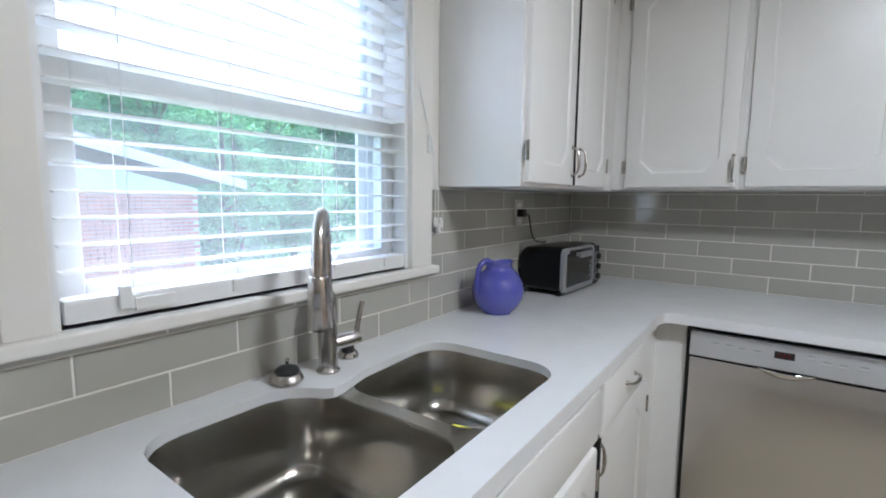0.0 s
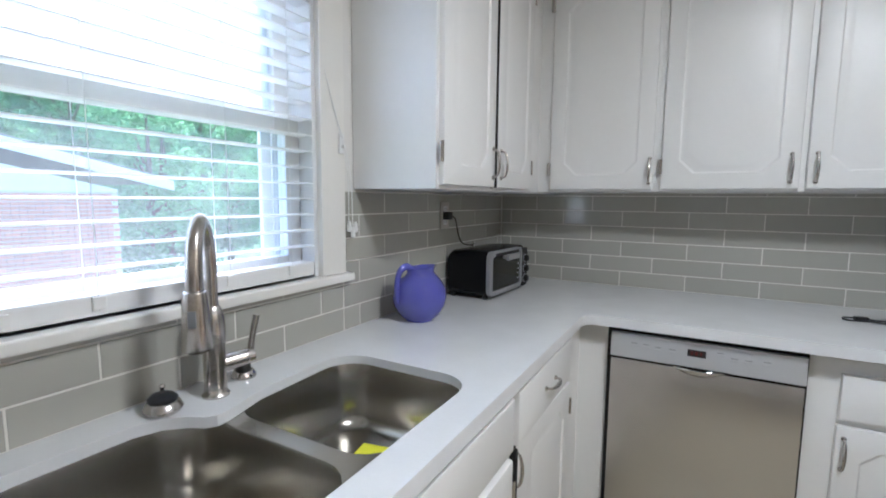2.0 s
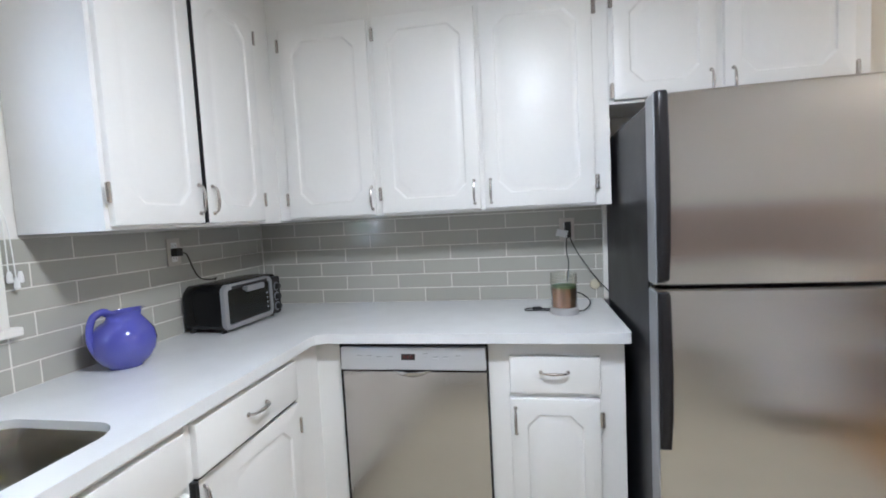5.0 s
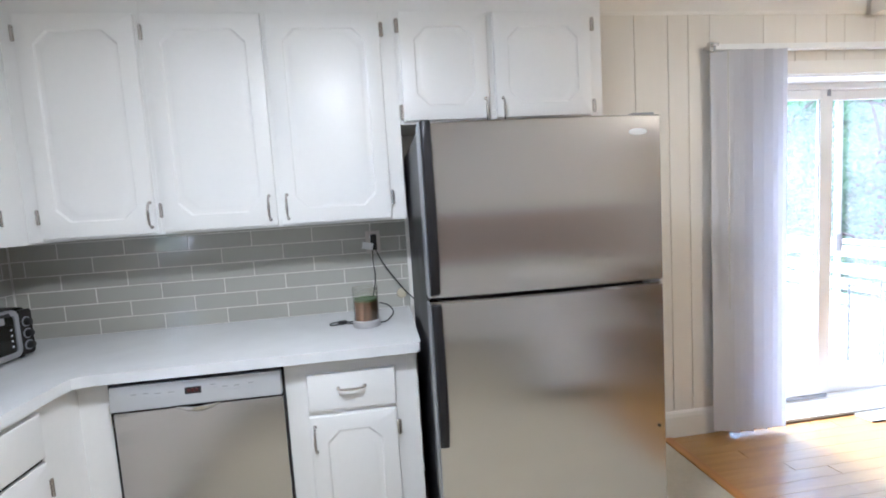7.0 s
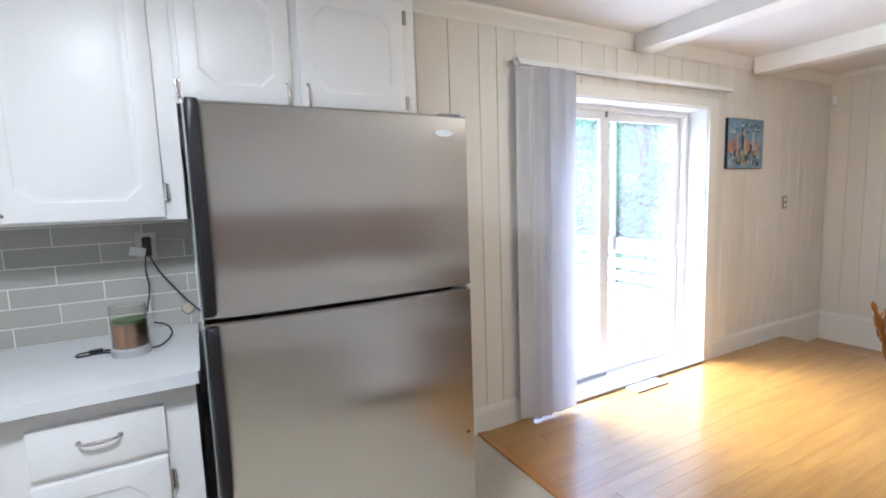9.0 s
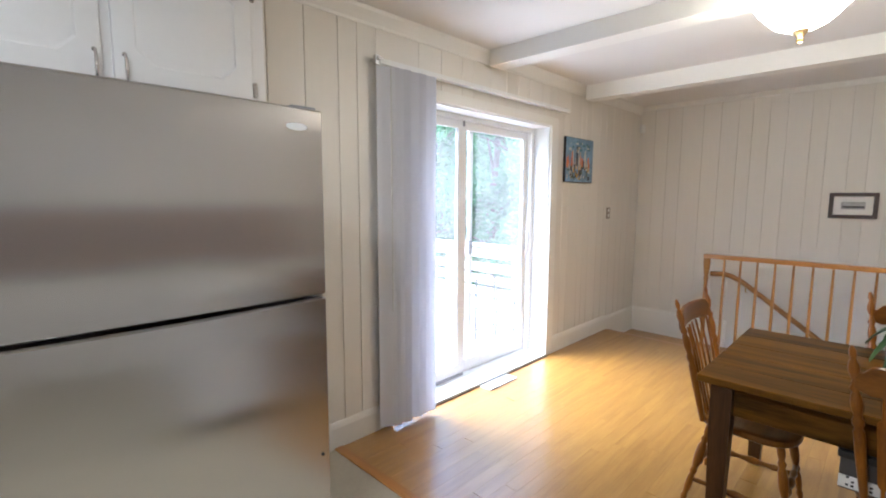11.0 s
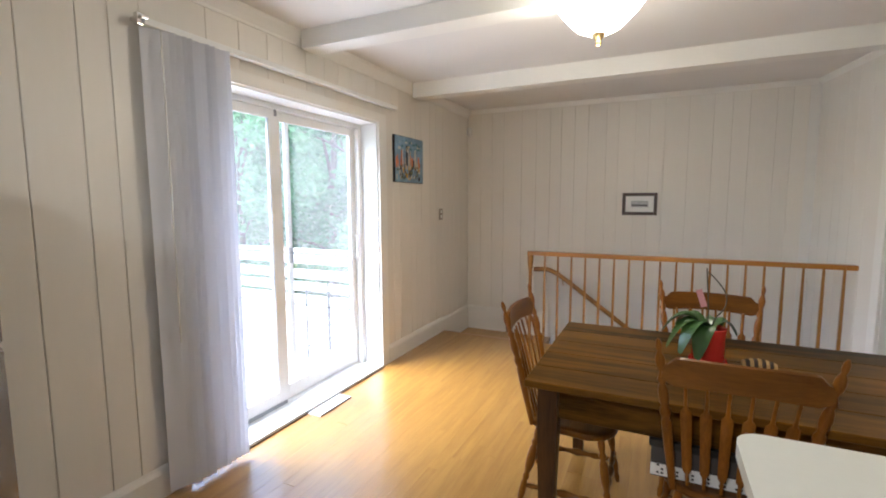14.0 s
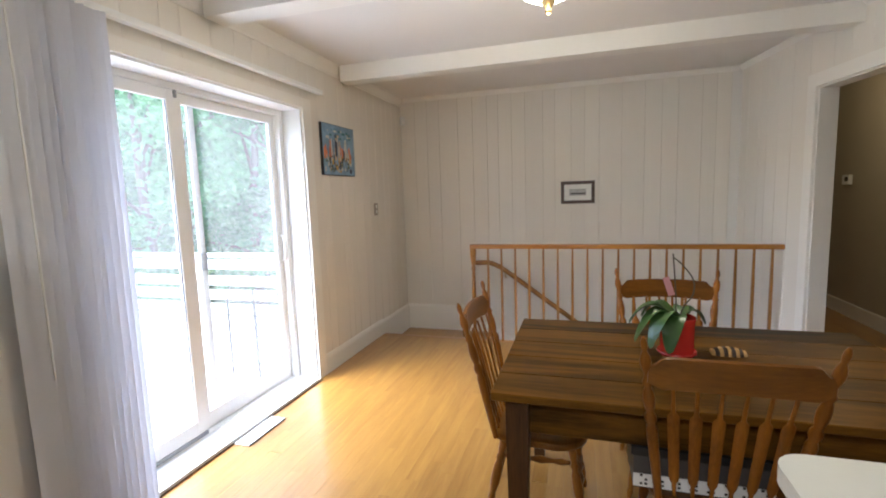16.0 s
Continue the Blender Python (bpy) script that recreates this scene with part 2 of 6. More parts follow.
M_OAKRAILY = wood("oak_rail_lengthwise", (0.44, 0.195, 0.030), (0.28, 0.11, 0.014), 0.3, 1, coat=0.3)
M_MAPLE = wood("maple_chair", (0.32, 0.118, 0.010), (0.13, 0.043, 0.004), 0.3, 2, coat=0.12, spec=0.25)
# grain across; same maple with the shade of the crest put into its colour
M_MAPLEX = wood("maple_chair_across_shaded", (0.22, 0.083, 0.008), (0.09, 0.031, 0.003), 0.3, 0, coat=0.12, spec=0.25)
M_TABLE = wood("dark_pine_table", (0.150, 0.066, 0.0065), (0.008, 0.0034, 0.0009), 0.36, 1, per=0.18, coat=0.0, ring=8, knots=1.6, spec=0.09, low=0.55)
M_TABLEZ = wood("dark_pine_leg", (0.10, 0.042, 0.010), (0.018, 0.008, 0.003), 0.4, 2, coat=0.0, ring=10, spec=0.25)
M_LINO = mat("kitchen_vinyl", (0.47, 0.43, 0.34), 0.35, var=0.14, scale=5, fine=40)
M_RED = mat("red_glaze", (0.68, 0.040, 0.028), 0.25, var=0.08, coat=0.4)
M_LEAF = mat("orchid_leaf", (0.042, 0.095, 0.018), 0.32, var=0.25, scale=10, coat=0.15)
M_STEM = mat("dry_stem", (0.07, 0.06, 0.035), 0.6)
M_PINK = mat("pink_tag", (0.62, 0.30, 0.30), 0.7)
M_STRIPE_A = mat("stripe_ochre", (0.42, 0.27, 0.10), 0.7, fine=200, bump=0.06)
M_STRIPE_B = mat("stripe_brown", (0.035, 0.02, 0.012), 0.7, fine=200, bump=0.06)
M_FRAMED = wood("dark_frame", (0.07, 0.028, 0.014), (0.02, 0.008, 0.004), 0.3, 1)
M_BRICK = mat("house_brick", (0.40, 0.15, 0.11), 0.85, var=0.15, per=0.12, island=True)
M_SIDING = mat("gable_siding", (0.62, 0.64, 0.66), 0.6)
M_SHINGLE = mat("roof_shingle", (0.16, 0.15, 0.14), 0.9, var=0.2, fine=30)
M_DECK = mat("weathered_deck", (0.52, 0.50, 0.46), 0.75, var=0.12, stretch=(0.1, 1, 1), per=0.08)
M_LAWN = mat("lawn", (0.07, 0.11, 0.035), 0.9, var=0.3, scale=1, fine=20)
M_BARK = mat("bark", (0.11, 0.085, 0.065), 0.9, var=0.3, stretch=(1, 1, 0.2), bump=0.1)
M_FOLA = leaf_mat("foliage_light", (0.165, 0.305, 0.15))
M_FOLB = leaf_mat("foliage_deep", (0.13, 0.25, 0.125))
M_IRON = mat("wrought_iron", (0.03, 0.03, 0.032), 0.6, spec=0.2)
M_SHADE = glow("lamp_glass", (1.0, 0.86, 0.62), 1.6)
M_FILM = leaf_mat("window_film", (0.98, 0.98, 0.98), 0.0, 0.96)
M_DISPLAY = glow("red_digits", (1.0, 0.05, 0.03), 0.004, (0.05, 0.0, 0.0))

# ---- building helpers ----
ORIGIN = {}


def thing(name, at, label="", category="", group="", kind=""):
    ob = new(name)
    ob.empty_display_size = 0.1
    ob.location = at
    ORIGIN[ob.name] = Vector(at)
    return tagged(ob, label, category, group, kind)


def finish(name, bm, material, smooth=None):
    bmesh.ops.recalc_face_normals(bm, faces=bm.faces)
    me = bpy.data.meshes.new(name)
    if smooth is not None:
        for f in bm.faces:
            f.smooth = True
        for e in bm.edges:
            if len(e.link_faces) == 2 and e.calc_face_angle(0) > radians(smooth):
                e.smooth = False
    bm.to_mesh(me)
    bm.free()
    for m_ in material if isinstance(material, (list, tuple)) else [material]:
        me.materials.append(m_)
    return me


def part(name, bm, material, parent, label="", smooth=None, kind=""):
    """Links a bmesh, given in the world's coordinates, as one mesh under a thing or a part."""
    o = ORIGIN[parent.name]
    bmesh.ops.translate(bm, vec=-o, verts=bm.verts)
    ob = new(name, finish(name, bm, material, smooth))
    ob.parent = parent
    ORIGIN[ob.name] = o
    return tagged(ob, label, kind=kind)


def solid(name, bm, material, label="", category="", kind="", smooth=None, at=(0, 0, 0), group=""):
    """A top-level object of one mesh."""
    bmesh.ops.translate(bm, vec=-Vector(at), verts=bm.verts)
    ob = new(name, finish(name, bm, material, smooth))
    ob.location = at
    ORIGIN[ob.name] = Vector(at)
    return tagged(ob, label, category, group, kind)


def box(x0, x1, y0, y1, z0, z1, bev=0.0, seg=2, bm=None):
    b = bmesh.new()
    bmesh.ops.create_cube(b, size=1)
    for v in b.verts:
        v.co = ((x0 + x1) / 2 + v.co.x * (x1 - x0), (y0 + y1) / 2 + v.co.y * (y1 - y0), (z0 + z1) / 2 + v.co.z * (z1 - z0))
    if bev:
        bmesh.ops.bevel(b, geom=b.edges, offset=bev, segments=seg, profile=0.7, affect="EDGES")
    return b if bm is None else join(bm, b)


def join(bm, other):
    me = bpy.data.meshes.new("t")
    other.to_mesh(me)
    other.free()
    bm.from_mesh(me)
    bpy.data.meshes.remove(me)
    return bm


def boxes(*rows, bev=0.0):
    b = bmesh.new()
    for r in rows:
        box(*r, bev=bev, bm=b)
    return b


def move(bm, m):
    bmesh.ops.transform(bm, matrix=m, verts=bm.verts)
    return bm


def lathe(profile, seg=24, at=(0, 0, 0), axis=None, bm=None):
    """A turned shape from (radius, height) pairs, round an axis that points up or along `axis`."""
    b = bmesh.new()
    loops = []
    for r, h in profile:
        if r < 1e-5:
            loops.append([b.verts.new((0, 0, h))])
        else:
            loops.append([b.verts.new((r * math.cos(2 * math.pi * i / seg), r * math.sin(2 * math.pi * i / seg), h)) for i in range(seg)])
    for a, c in zip(loops, loops[1:]):
        for i in range(seg):
            j = (i + 1) % seg
            if len(a) == 1 and len(c) == 1:
                continue
            if len(a) == 1:
                b.faces.new((a[0], c[i], c[j]))
            elif len(c) == 1:
                b.faces.new((a[i], a[j], c[0]))
            else:
                b.faces.new((a[i], a[j], c[j], c[i]))
    if len(loops[0]) > 1:
        b.faces.new(loops[0][::-1])
    if len(loops[-1]) > 1:
        b.faces.new(loops[-1])
    m = Matrix.Translation(at)
    if axis is not None:
        m = m @ Vector(axis).normalized().to_track_quat("Z", "Y").to_matrix().to_4x4()
    move(b, m)
    return b if bm is None else join(bm, b)


def smoothed(points, n=6):
    """Catmull-Rom points through the given ones."""
    P = [Vector(p) for p in points]
    P = [2 * P[0] - P[1]] + P + [2 * P[-1] - P[-2]]
    out = []
    for i in range(1, len(P) - 2):
        for k in range(n):
            t = k / n
            a, b, c, d = P[i - 1:i + 3]
            out.append(0.5 * ((2 * b) + (c - a) * t + (2 * a - 5 * b + 4 * c - d) * t * t + (3 * b - a - 3 * c + d) * t ** 3))
    return out + [P[-2]]


def tube(points, radius, seg=8, bm=None, flat=1.0, curve=6):
    """A rod along points; radius is a number or one for each given point; flat squeezes it across."""
    pts = smoothed(points, curve) if curve and len(points) > 2 else [Vector(p) for p in points]
    n = len(pts)
    if isinstance(radius, (list, tuple)):
        radii = [float(np.interp(i / (n - 1), np.linspace(0, 1, len(radius)), radius)) for i in range(n)]
    else:
        radii = [radius] * n
    b = bmesh.new()
    loops, side = [], None
    for i, p in enumerate(pts):
        d = (pts[min(i + 1, n - 1)] - pts[max(i - 1, 0)]).normalized()
        if side is None:
            side = d.orthogonal().normalized() if abs(d.z) < 0.9 else Vector((1, 0, 0))
        side = (side - d * side.dot(d)).normalized()
        up = d.cross(side)
        loops.append([b.verts.new(p + radii[i] * (math.cos(2 * math.pi * k / seg) * side + flat * math.sin(2 * math.pi * k / seg) * up)) for k in range(seg)])
    for a, c in zip(loops, loops[1:]):
        for k in range(seg):
            b.faces.new((a[k], a[(k + 1) % seg], c[(k + 1) % seg], c[k]))
    b.faces.new(loops[0][::-1])
    b.faces.new(loops[-1])
    return b if bm is None else join(bm, b)


def loft(loops, cap_first=True, cap_last=True):
    b = bmesh.new()
    L = [[b.verts.new(p) for p in lp] for lp in loops]
    n = len(L[0])
    for a, c in zip(L, L[1:]):
        for k in range(n):
            b.faces.new((a[k], a[(k + 1) % n], c[(k + 1) % n], c[k]))
    if cap_first:
        b.faces.new(L[0][::-1])
    if cap_last:
        b.faces.new(L[-1])
    return b


def rounded(x0, x1, y0, y1, r, n=5):
    """Points round a rectangle with rounded corners, counter-clockwise."""
    out = []
    for cx, cy, a0 in ((x1 - r, y1 - r, 0), (x0 + r, y1 - r, 90), (x0 + r, y0 + r, 180), (x1 - r, y0 + r, 270)):
        for k in range(n + 1):
            a = radians(a0 + 90 * k / n)
            out.append((cx + r * math.cos(a), cy + r * math.sin(a)))
    return out


def plate(outer, holes, z0, z1):
    """A flat slab with holes, from outlines."""
    b = bmesh.new()
    edges = []
    for lp in [outer] + list(holes):
        vs = [b.verts.new((x, y, z1)) for x, y in lp]
        edges += [b.edges.new((vs[i], vs[(i + 1) % len(vs)])) for i in range(len(vs))]
    bmesh.ops.triangle_fill(b, use_beauty=True, use_dissolve=False, edges=edges)
    r = bmesh.ops.extrude_face_region(b, geom=list(b.faces))
    for v in r["geom"]:
        if isinstance(v, bmesh.types.BMVert):
            v.co.z = z0
    return b


def octagon(w0, w1, h0, h1, c, d):
    """Eight points of a panel outline with clipped corners, in width, height, depth."""
    return [(w0 + c, h0, d), (w1 - c, h0, d), (w1, h0 + c, d), (w1, h1 - c, d), (w1 - c, h1, d), (w0 + c, h1, d), (w0, h1 - c, d), (w0, h0 + c, d)]


def panel_door(w, h, thick=0.02, rail=0.062, clip=0.05, flat=False):
    """A cabinet door with a raised panel with clipped corners; x across, y depth (front at -thick), z up."""
    f = thick
    L = [octagon(0, w, 0, h, 0.001, 0), octagon(0, w, 0, h, 0.001, f - 0.006), octagon(0.002, w - 0.002, 0.002, h - 0.002, 0.002, f - 0.002), octagon(0.007, w - 0.007, 0.007, h - 0.007, 0.003, f)]
    if not flat:
        r, c = rail, clip
        for e, d in ((0, f), (0.005, f - 0.0055), (0.010, f - 0.0062), (0.027, f - 0.001), (0.032, f)):
            L.append(octagon(r + e, w - r - e, r + e, h - r - e, c + e * 0.3, d))
    return loft([[(a, -d, b) for a, b, d in lp] for lp in L])


def bow_handle(length=0.1, out=0.026):
    """A bow pull, upright, centred, sticking out along -y, with two feet."""
    s = length / 2
    b = tube([(0, 0, -s), (0, -out * 0.75, -s * 0.8), (0, -out, 0), (0, -out * 0.75, s * 0.8), (0, 0, s)], [0.0042, 0.0042, 0.0062, 0.0042, 0.0042], 8)
    for z in (-s, s):
        lathe([(0.0075, 0), (0.0075, 0.003), (0.005, 0.006)], 10, (0, 0, z), (0, -1, 0), bm=b)
    return b


def hinge():
    b = box(-0.009, 0.009, -0.003, 0.001, -0.028, 0.028, 0.001, 1)
    lathe([(0.0045, -0.03), (0.0045, 0.03)], 8, (0, -0.004, 0), bm=b)
    return b

# ---- structure ----
CEIL = 2.45
FAR_X = 7.374
floor_k = solid("floor_kitchen", box(-0.15, 3.25, -4.75, 0, -0.3, 0), M_LINO, "beige sheet vinyl kitchen floor", "floor", "structure")
floor_d = solid("floor_dining", boxes((3.25, 6.63, -4.7, 0, -0.3, -0.018), (6.63, 9.6, -4.7, -3.62, -0.3, -0.018)), M_OAK, "honey oak strip floor in the dining area", "floor", "structure")
tagged(solid("ceiling", box(-0.15, 9.6, -4.8, 0.25, CEIL, CEIL + 0.12), M_CEIL, "flat white painted ceiling", "ceiling", "structure"))
solid("floor_threshold", box(3.235, 3.29, -2.2, -0.02, 0, 0.007, 0.003), M_OAKRAILY, "narrow oak threshold strip between vinyl and oak floor", "threshold", "structure")

DX0, DX1, DZ = 3.67, 5.44, 2.035
wall_back = solid("wall_north", boxes((-0.15, DX0, 0, 0.25, -0.3, CEIL), (DX1, 6.6, 0, 0.25, -0.3, CEIL), (DX0, DX1, 0, 0.25, DZ, CEIL), (DX0, DX1, 0, 0.25, -0.3, -0.02), (6.6, 7.52, 0, 0.25, -2.8, CEIL)), M_WALL, "white painted wall with a wide patio door opening", "wall", "structure")
WY0, WY1, WZ0, WZ1 = -2.31, -1.415, 1.103, 1.98
wall_win = solid("wall_west", boxes((-0.15, 0, -4.75, WY0, -0.3, CEIL), (-0.15, 0, WY1, 0, -0.3, CEIL), (-0.15, 0, WY0, WY1, -0.3, WZ0), (-0.15, 0, WY0, WY1, WZ1, CEIL)), M_WALL, "white painted kitchen wall with a window opening", "wall", "structure")
wall_far = solid("wall_east", box(FAR_X, FAR_X + 0.14, -3.6, 0, -2.8, CEIL), M_WALL, "painted wall behind the stair well", "wall", "structure")
SK = pose(FAR_X, -3.33, 0, 0, 0, 189.09)
OU0, OU1, OZ = 1.057, 2.06, 2.03
wall_s = solid("wall_south", move(boxes((-0.16, OU0, 0, 0.12, -2.8, CEIL), (OU1, 7.75, 0, 0.12, -0.3, CEIL), (OU0, OU1, 0, 0.12, OZ, CEIL)), SK), M_WALL, "painted wall with a cased opening to the hall", "wall", "structure")
solid("wall_hall", boxes((4.2, 9.6, -4.7, -4.585, -0.02, CEIL), (9.5, 9.6, -4.585, -3.2, -0.02, CEIL), (4.2, 4.3, -4.585, -4.0, -0.02, CEIL), (7.55, 9.5, -3.5, -3.4, -0.02, CEIL)), M_HALL, "olive beige painted hall wall", "wall", "structure")
solid("hall_baseboard", box(4.3, 9.5, -4.585, -4.565, -0.018, 0.14, 0.004), M_TRIM, "white painted hall baseboard", "baseboard", "structure")

# stair well
solid("stair_landing", box(6.64, FAR_X, -1.02, 0, -0.36, -0.145), M_OAK, "oak stair landing one step below the floor", "landing", "structure")
stairs = thing("stairs", (7.0, -1.02, -0.35), "oak stairs going down behind the railing", "stairs", kind="structure")
for i in range(8):
    y = -1.02 - 0.26 * i
    z = -0.35 - 0.18 * i
    part("step", box(6.66, 7.35, y - 0.285, y, z - 0.03, z, 0.006), M_OAKRAILY, stairs)
    part("riser", box(6.66, 7.35, y - 0.012, y - 0.002, z + 0.0, z + 0.15), M_TRIM, stairs)
solid("floor_lower", box(6.4, 7.6, -3.7, 0.1, -2.8, -2.7), M_LINO, "floor at the foot of the stairs", "floor", "structure")
solid("stair_well_side", boxes((6.60, 6.635, -3.5, -1.0, -2.8, -0.02), (6.60, 6.635, -1.0, 0, -0.36, -0.025)), M_TRIM, "white painted side of the stair well", "wall", "structure")
solid("stair_nosing", box(6.599, 6.66, -3.43, -0.022, -0.024, 0.0, 0.008), M_OAKRAILY, "rounded oak nosing along the edge of the floor", "nosing", "structure")
solid("stair_skirt", move(box(0, 2.9, -0.01, 0, -0.12, 0.12), pose(FAR_X - 0.004, -1.0, -0.2, 0, 34.7, -90)), M_TRIM, "white sloping skirt board beside the stairs", "trim", "structure")

# wall boards, laid edge to edge with a narrow groove


def boards(parent, cuts, z0, z1, m, depth=0.007, gap=0.0009):
    """Upright boards between the given cuts along local x, on the plane y = 0, proud towards -y."""
    for a, b in zip(cuts, cuts[1:]):
        w = b - a - gap
        L = [octagon(0, w, 0, z1 - z0, 0.0002, d) for d in (0,)] + [octagon(0, w, 0, z1 - z0, 0.0002, depth - 0.003), octagon(0.003, w - 0.003, 0, z1 - z0, 0.0002, depth)]
        bm = loft([[(u, -d, v) for u, v, d in lp] for lp in L])
        me = finish("board", move(bm, m @ Matrix.Translation((a + gap / 2, 0, z0))), M_PANEL)
        ob = new("board", me)
        ob.parent = parent


BACK_L = [2.785, 2.93, 3.125, 3.32, 3.44, 3.57]
BACK_R = [5.545, 5.66, 5.772, 5.976, 6.07, 6.182, 6.362, 6.50, 6.661, 6.83, 6.95, 7.10, 7.22, 7.365]
boards(wall_back, BACK_L, 0.15, 2.37, Matrix(), depth=0.009, gap=0.0022)
boards(wall_back, BACK_R, 0.11, 2.37, Matrix())
boards(wall_back, [3.57, 3.9, 4.1, 4.3, 4.42, 4.62, 4.8, 4.95, 5.1, 5.3, 5.42, 5.545], 2.107, 2.37, Matrix())
FAR = [0.01, 0.17, 0.31, 0.45, 0.66, 0.824, 0.98, 1.10, 1.24, 1.379, 1.56, 1.68, 1.84, 1.97, 2.107, 2.318, 2.524, 2.674, 2.813, 3.015, 3.133, 3.25]
boards(wall_far, FAR, -2.6, 2.405, pose(FAR_X, 0, 0, 0, 0, -90))
boards(wall_s, [0.02, 0.15, 0.33, 0.45, 0.60, 0.78, 0.967], -2.6, 2.405, SK @ Matrix.Translation((0, 0, 0)))
boards(wall_s, [0.967, 1.2, 1.35, 1.52, 1.7, 1.83, 2.0, 2.15], 2.12, 2.405, SK)
boards(wall_s, [2.15, 2.38, 2.62, 2.75, 2.95, 3.1, 3.3, 3.5], 0.15, 2.405, SK)


def moulding(name, profile, a, b, material, label, m=Matrix()):
    """A run of trim from a to b along local x with a section of (out, up) points; out is -y."""
    bm = loft([[(a, -o, u) for o, u in profile], [(b, -o, u) for o, u in profile]])
    return solid(name, move(bm, m), material, label, "trim", "structure")


CROWN = [(0, -0.085), (0.014, -0.085), (0.018, -0.07), (0.034, -0.045), (0.052, -0.02), (0.056, 0), (0, 0)]
BASE = [(0, 0), (0.022, 0), (0.022, 0.12), (0.017, 0.14), (0.010, 0.155), (0, 0.155)]
T = Matrix.Translation
moulding("crown_north", CROWN, 2.785, FAR_X, M_TRIM, "cream painted crown moulding", T((0, 0, CEIL)))
moulding("crown_east", [(o * 0.6, u * 0.55) for o, u in CROWN], 0.0, 3.30, M_TRIM, "cream painted crown moulding", T((FAR_X, 0, CEIL)) @ pose(0, 0, 0, 0, 0, -90))
moulding("crown_south", [(o * 0.6, u * 0.55) for o, u in CROWN], 0.0, 4.2, M_TRIM, "cream painted crown moulding", T((0, 0, CEIL)) @ SK)
moulding("baseboard_north", BASE, 2.785, 3.57, M_TRIM, "cream painted baseboard", T((0, 0, 0)))
moulding("baseboard_north", BASE, 5.545, 6.63, M_TRIM, "cream painted baseboard", T((0, 0, 0)))
TALL = [(0, 0), (0.022, 0), (0.022, 0.26), (0.012, 0.285), (0, 0.285)]
moulding("baseboard_landing", TALL, 6.63, FAR_X, M_TRIM, "tall cream baseboard at the landing", T((0, 0, -0.145)))
moulding("baseboard_landing", TALL, 0.0, 1.0, M_TRIM, "tall cream baseboard at the landing", T((FAR_X, 0, -0.145)) @ pose(0, 0, 0, 0, 0, -90))
moulding("baseboard_south", BASE, 2.15, 3.5, M_TRIM, "cream painted baseboard", SK)
for x0, x1, d in ((4.53, 4.68, 0.112), (5.94, 6.08, 0.13)):
    solid("ceiling_beam", box(x0, x1, -3.62, -0.056, CEIL - d, CEIL, 0.006), M_TRIM, "cream boxed ceiling beam", "beam", "structure")

# unseen panel, added only to give the refrigerator its dark reflected band
solid("reflection_panel_south", move(box(2.55, 7.6, -0.03, -0.010, 0.80, 1.33, 0.003), SK), mat("reflection_panel_brown", (0.35, 0.28, 0.245), 0.5, var=0.15, scale=3), "unseen brown panel added for the dark band mirrored in the refrigerator", "wainscot", "structure")



def casing(name, label, at, pieces, bev=0.003, m=Matrix(), material=None):
    """Trim round an opening, each board a part of its own."""
    c = thing(name, at, label, "door casing", kind="structure")
    for nm, b in pieces:
        part(nm, move(box(*b, bev), m), material or M_TRIM, c)
    return c


# cased opening to the hall
casing("hall_casing", "cream door casing round the hall opening", (FAR_X, -3.33, 0), [("side_board", (OU0 - 0.09, OU0, -0.02, 0, 0, OZ + 0.09)), ("side_board", (OU1, OU1 + 0.09, -0.02, 0, 0, OZ + 0.09)), ("head_board", (OU0, OU1, -0.02, 0, OZ, OZ + 0.09)), ("jamb", (OU0, OU0 + 0.012, 0, 0.122, 0, OZ)), ("jamb", (OU1 - 0.012, OU1, 0, 0.122, 0, OZ)), ("head_jamb", (OU0 + 0.012, OU1 - 0.012, 0, 0.122, OZ - 0.012, OZ))], 0.002, SK)

# patio door
casing("patio_casing", "cream painted casing round the patio door", (4.55, 0, 0), [("side_board", (3.57, DX0, -0.02, 0, 0, 2.107)), ("side_board", (DX1, 5.545, -0.02, 0, 0, 2.107)), ("head_board", (DX0, DX1, -0.02, 0, DZ, 2.107))])
casing("patio_reveal", "white reveal and sill of the patio door", (4.55, 0.05, 0), [("jamb", (DX0, DX0 + 0.012, 0, 0.152, 0.0, DZ)), ("jamb", (DX1 - 0.012, DX1, 0, 0.152, 0.0, DZ)), ("head_jamb", (DX0 + 0.012, DX1 - 0.012, 0, 0.152, DZ - 0.012, DZ)), ("sill", (DX0 + 0.012, DX1 - 0.012, -0.036, 0.152, -0.02, 0.022))], 0.002, material=M_FRAMEW)
# brown strip stands in for the shadow line between sill and floor
solid("sill_strip", box(DX0 + 0.012, DX1 - 0.012, -0.0465, -0.0365, 0.0005, 0.006, 0.001), M_TABLEZ, "narrow dark brown strip for the shadow line below the door sill", "strip", "structure")
patio = thing("door_1", (4.55, 0.15, 0.0), "white framed sliding glass patio door, closed", "patio door", kind="structure")
FY0, FY1 = 0.152, 0.245
part("frame", boxes((DX0, DX0 + 0.045, FY0, FY1, 0.022, DZ - 0.012), (DX1 - 0.055, DX1 - 0.012, FY0, FY1, 0.022, DZ - 0.012), (DX0 + 0.045, DX1 - 0.055, FY0, FY1, 1.988, DZ - 0.012), (DX0 + 0.045, DX1 - 0.055, FY0, FY1, 0.002, 0.028), bev=0.003), M_FRAMEW, patio)


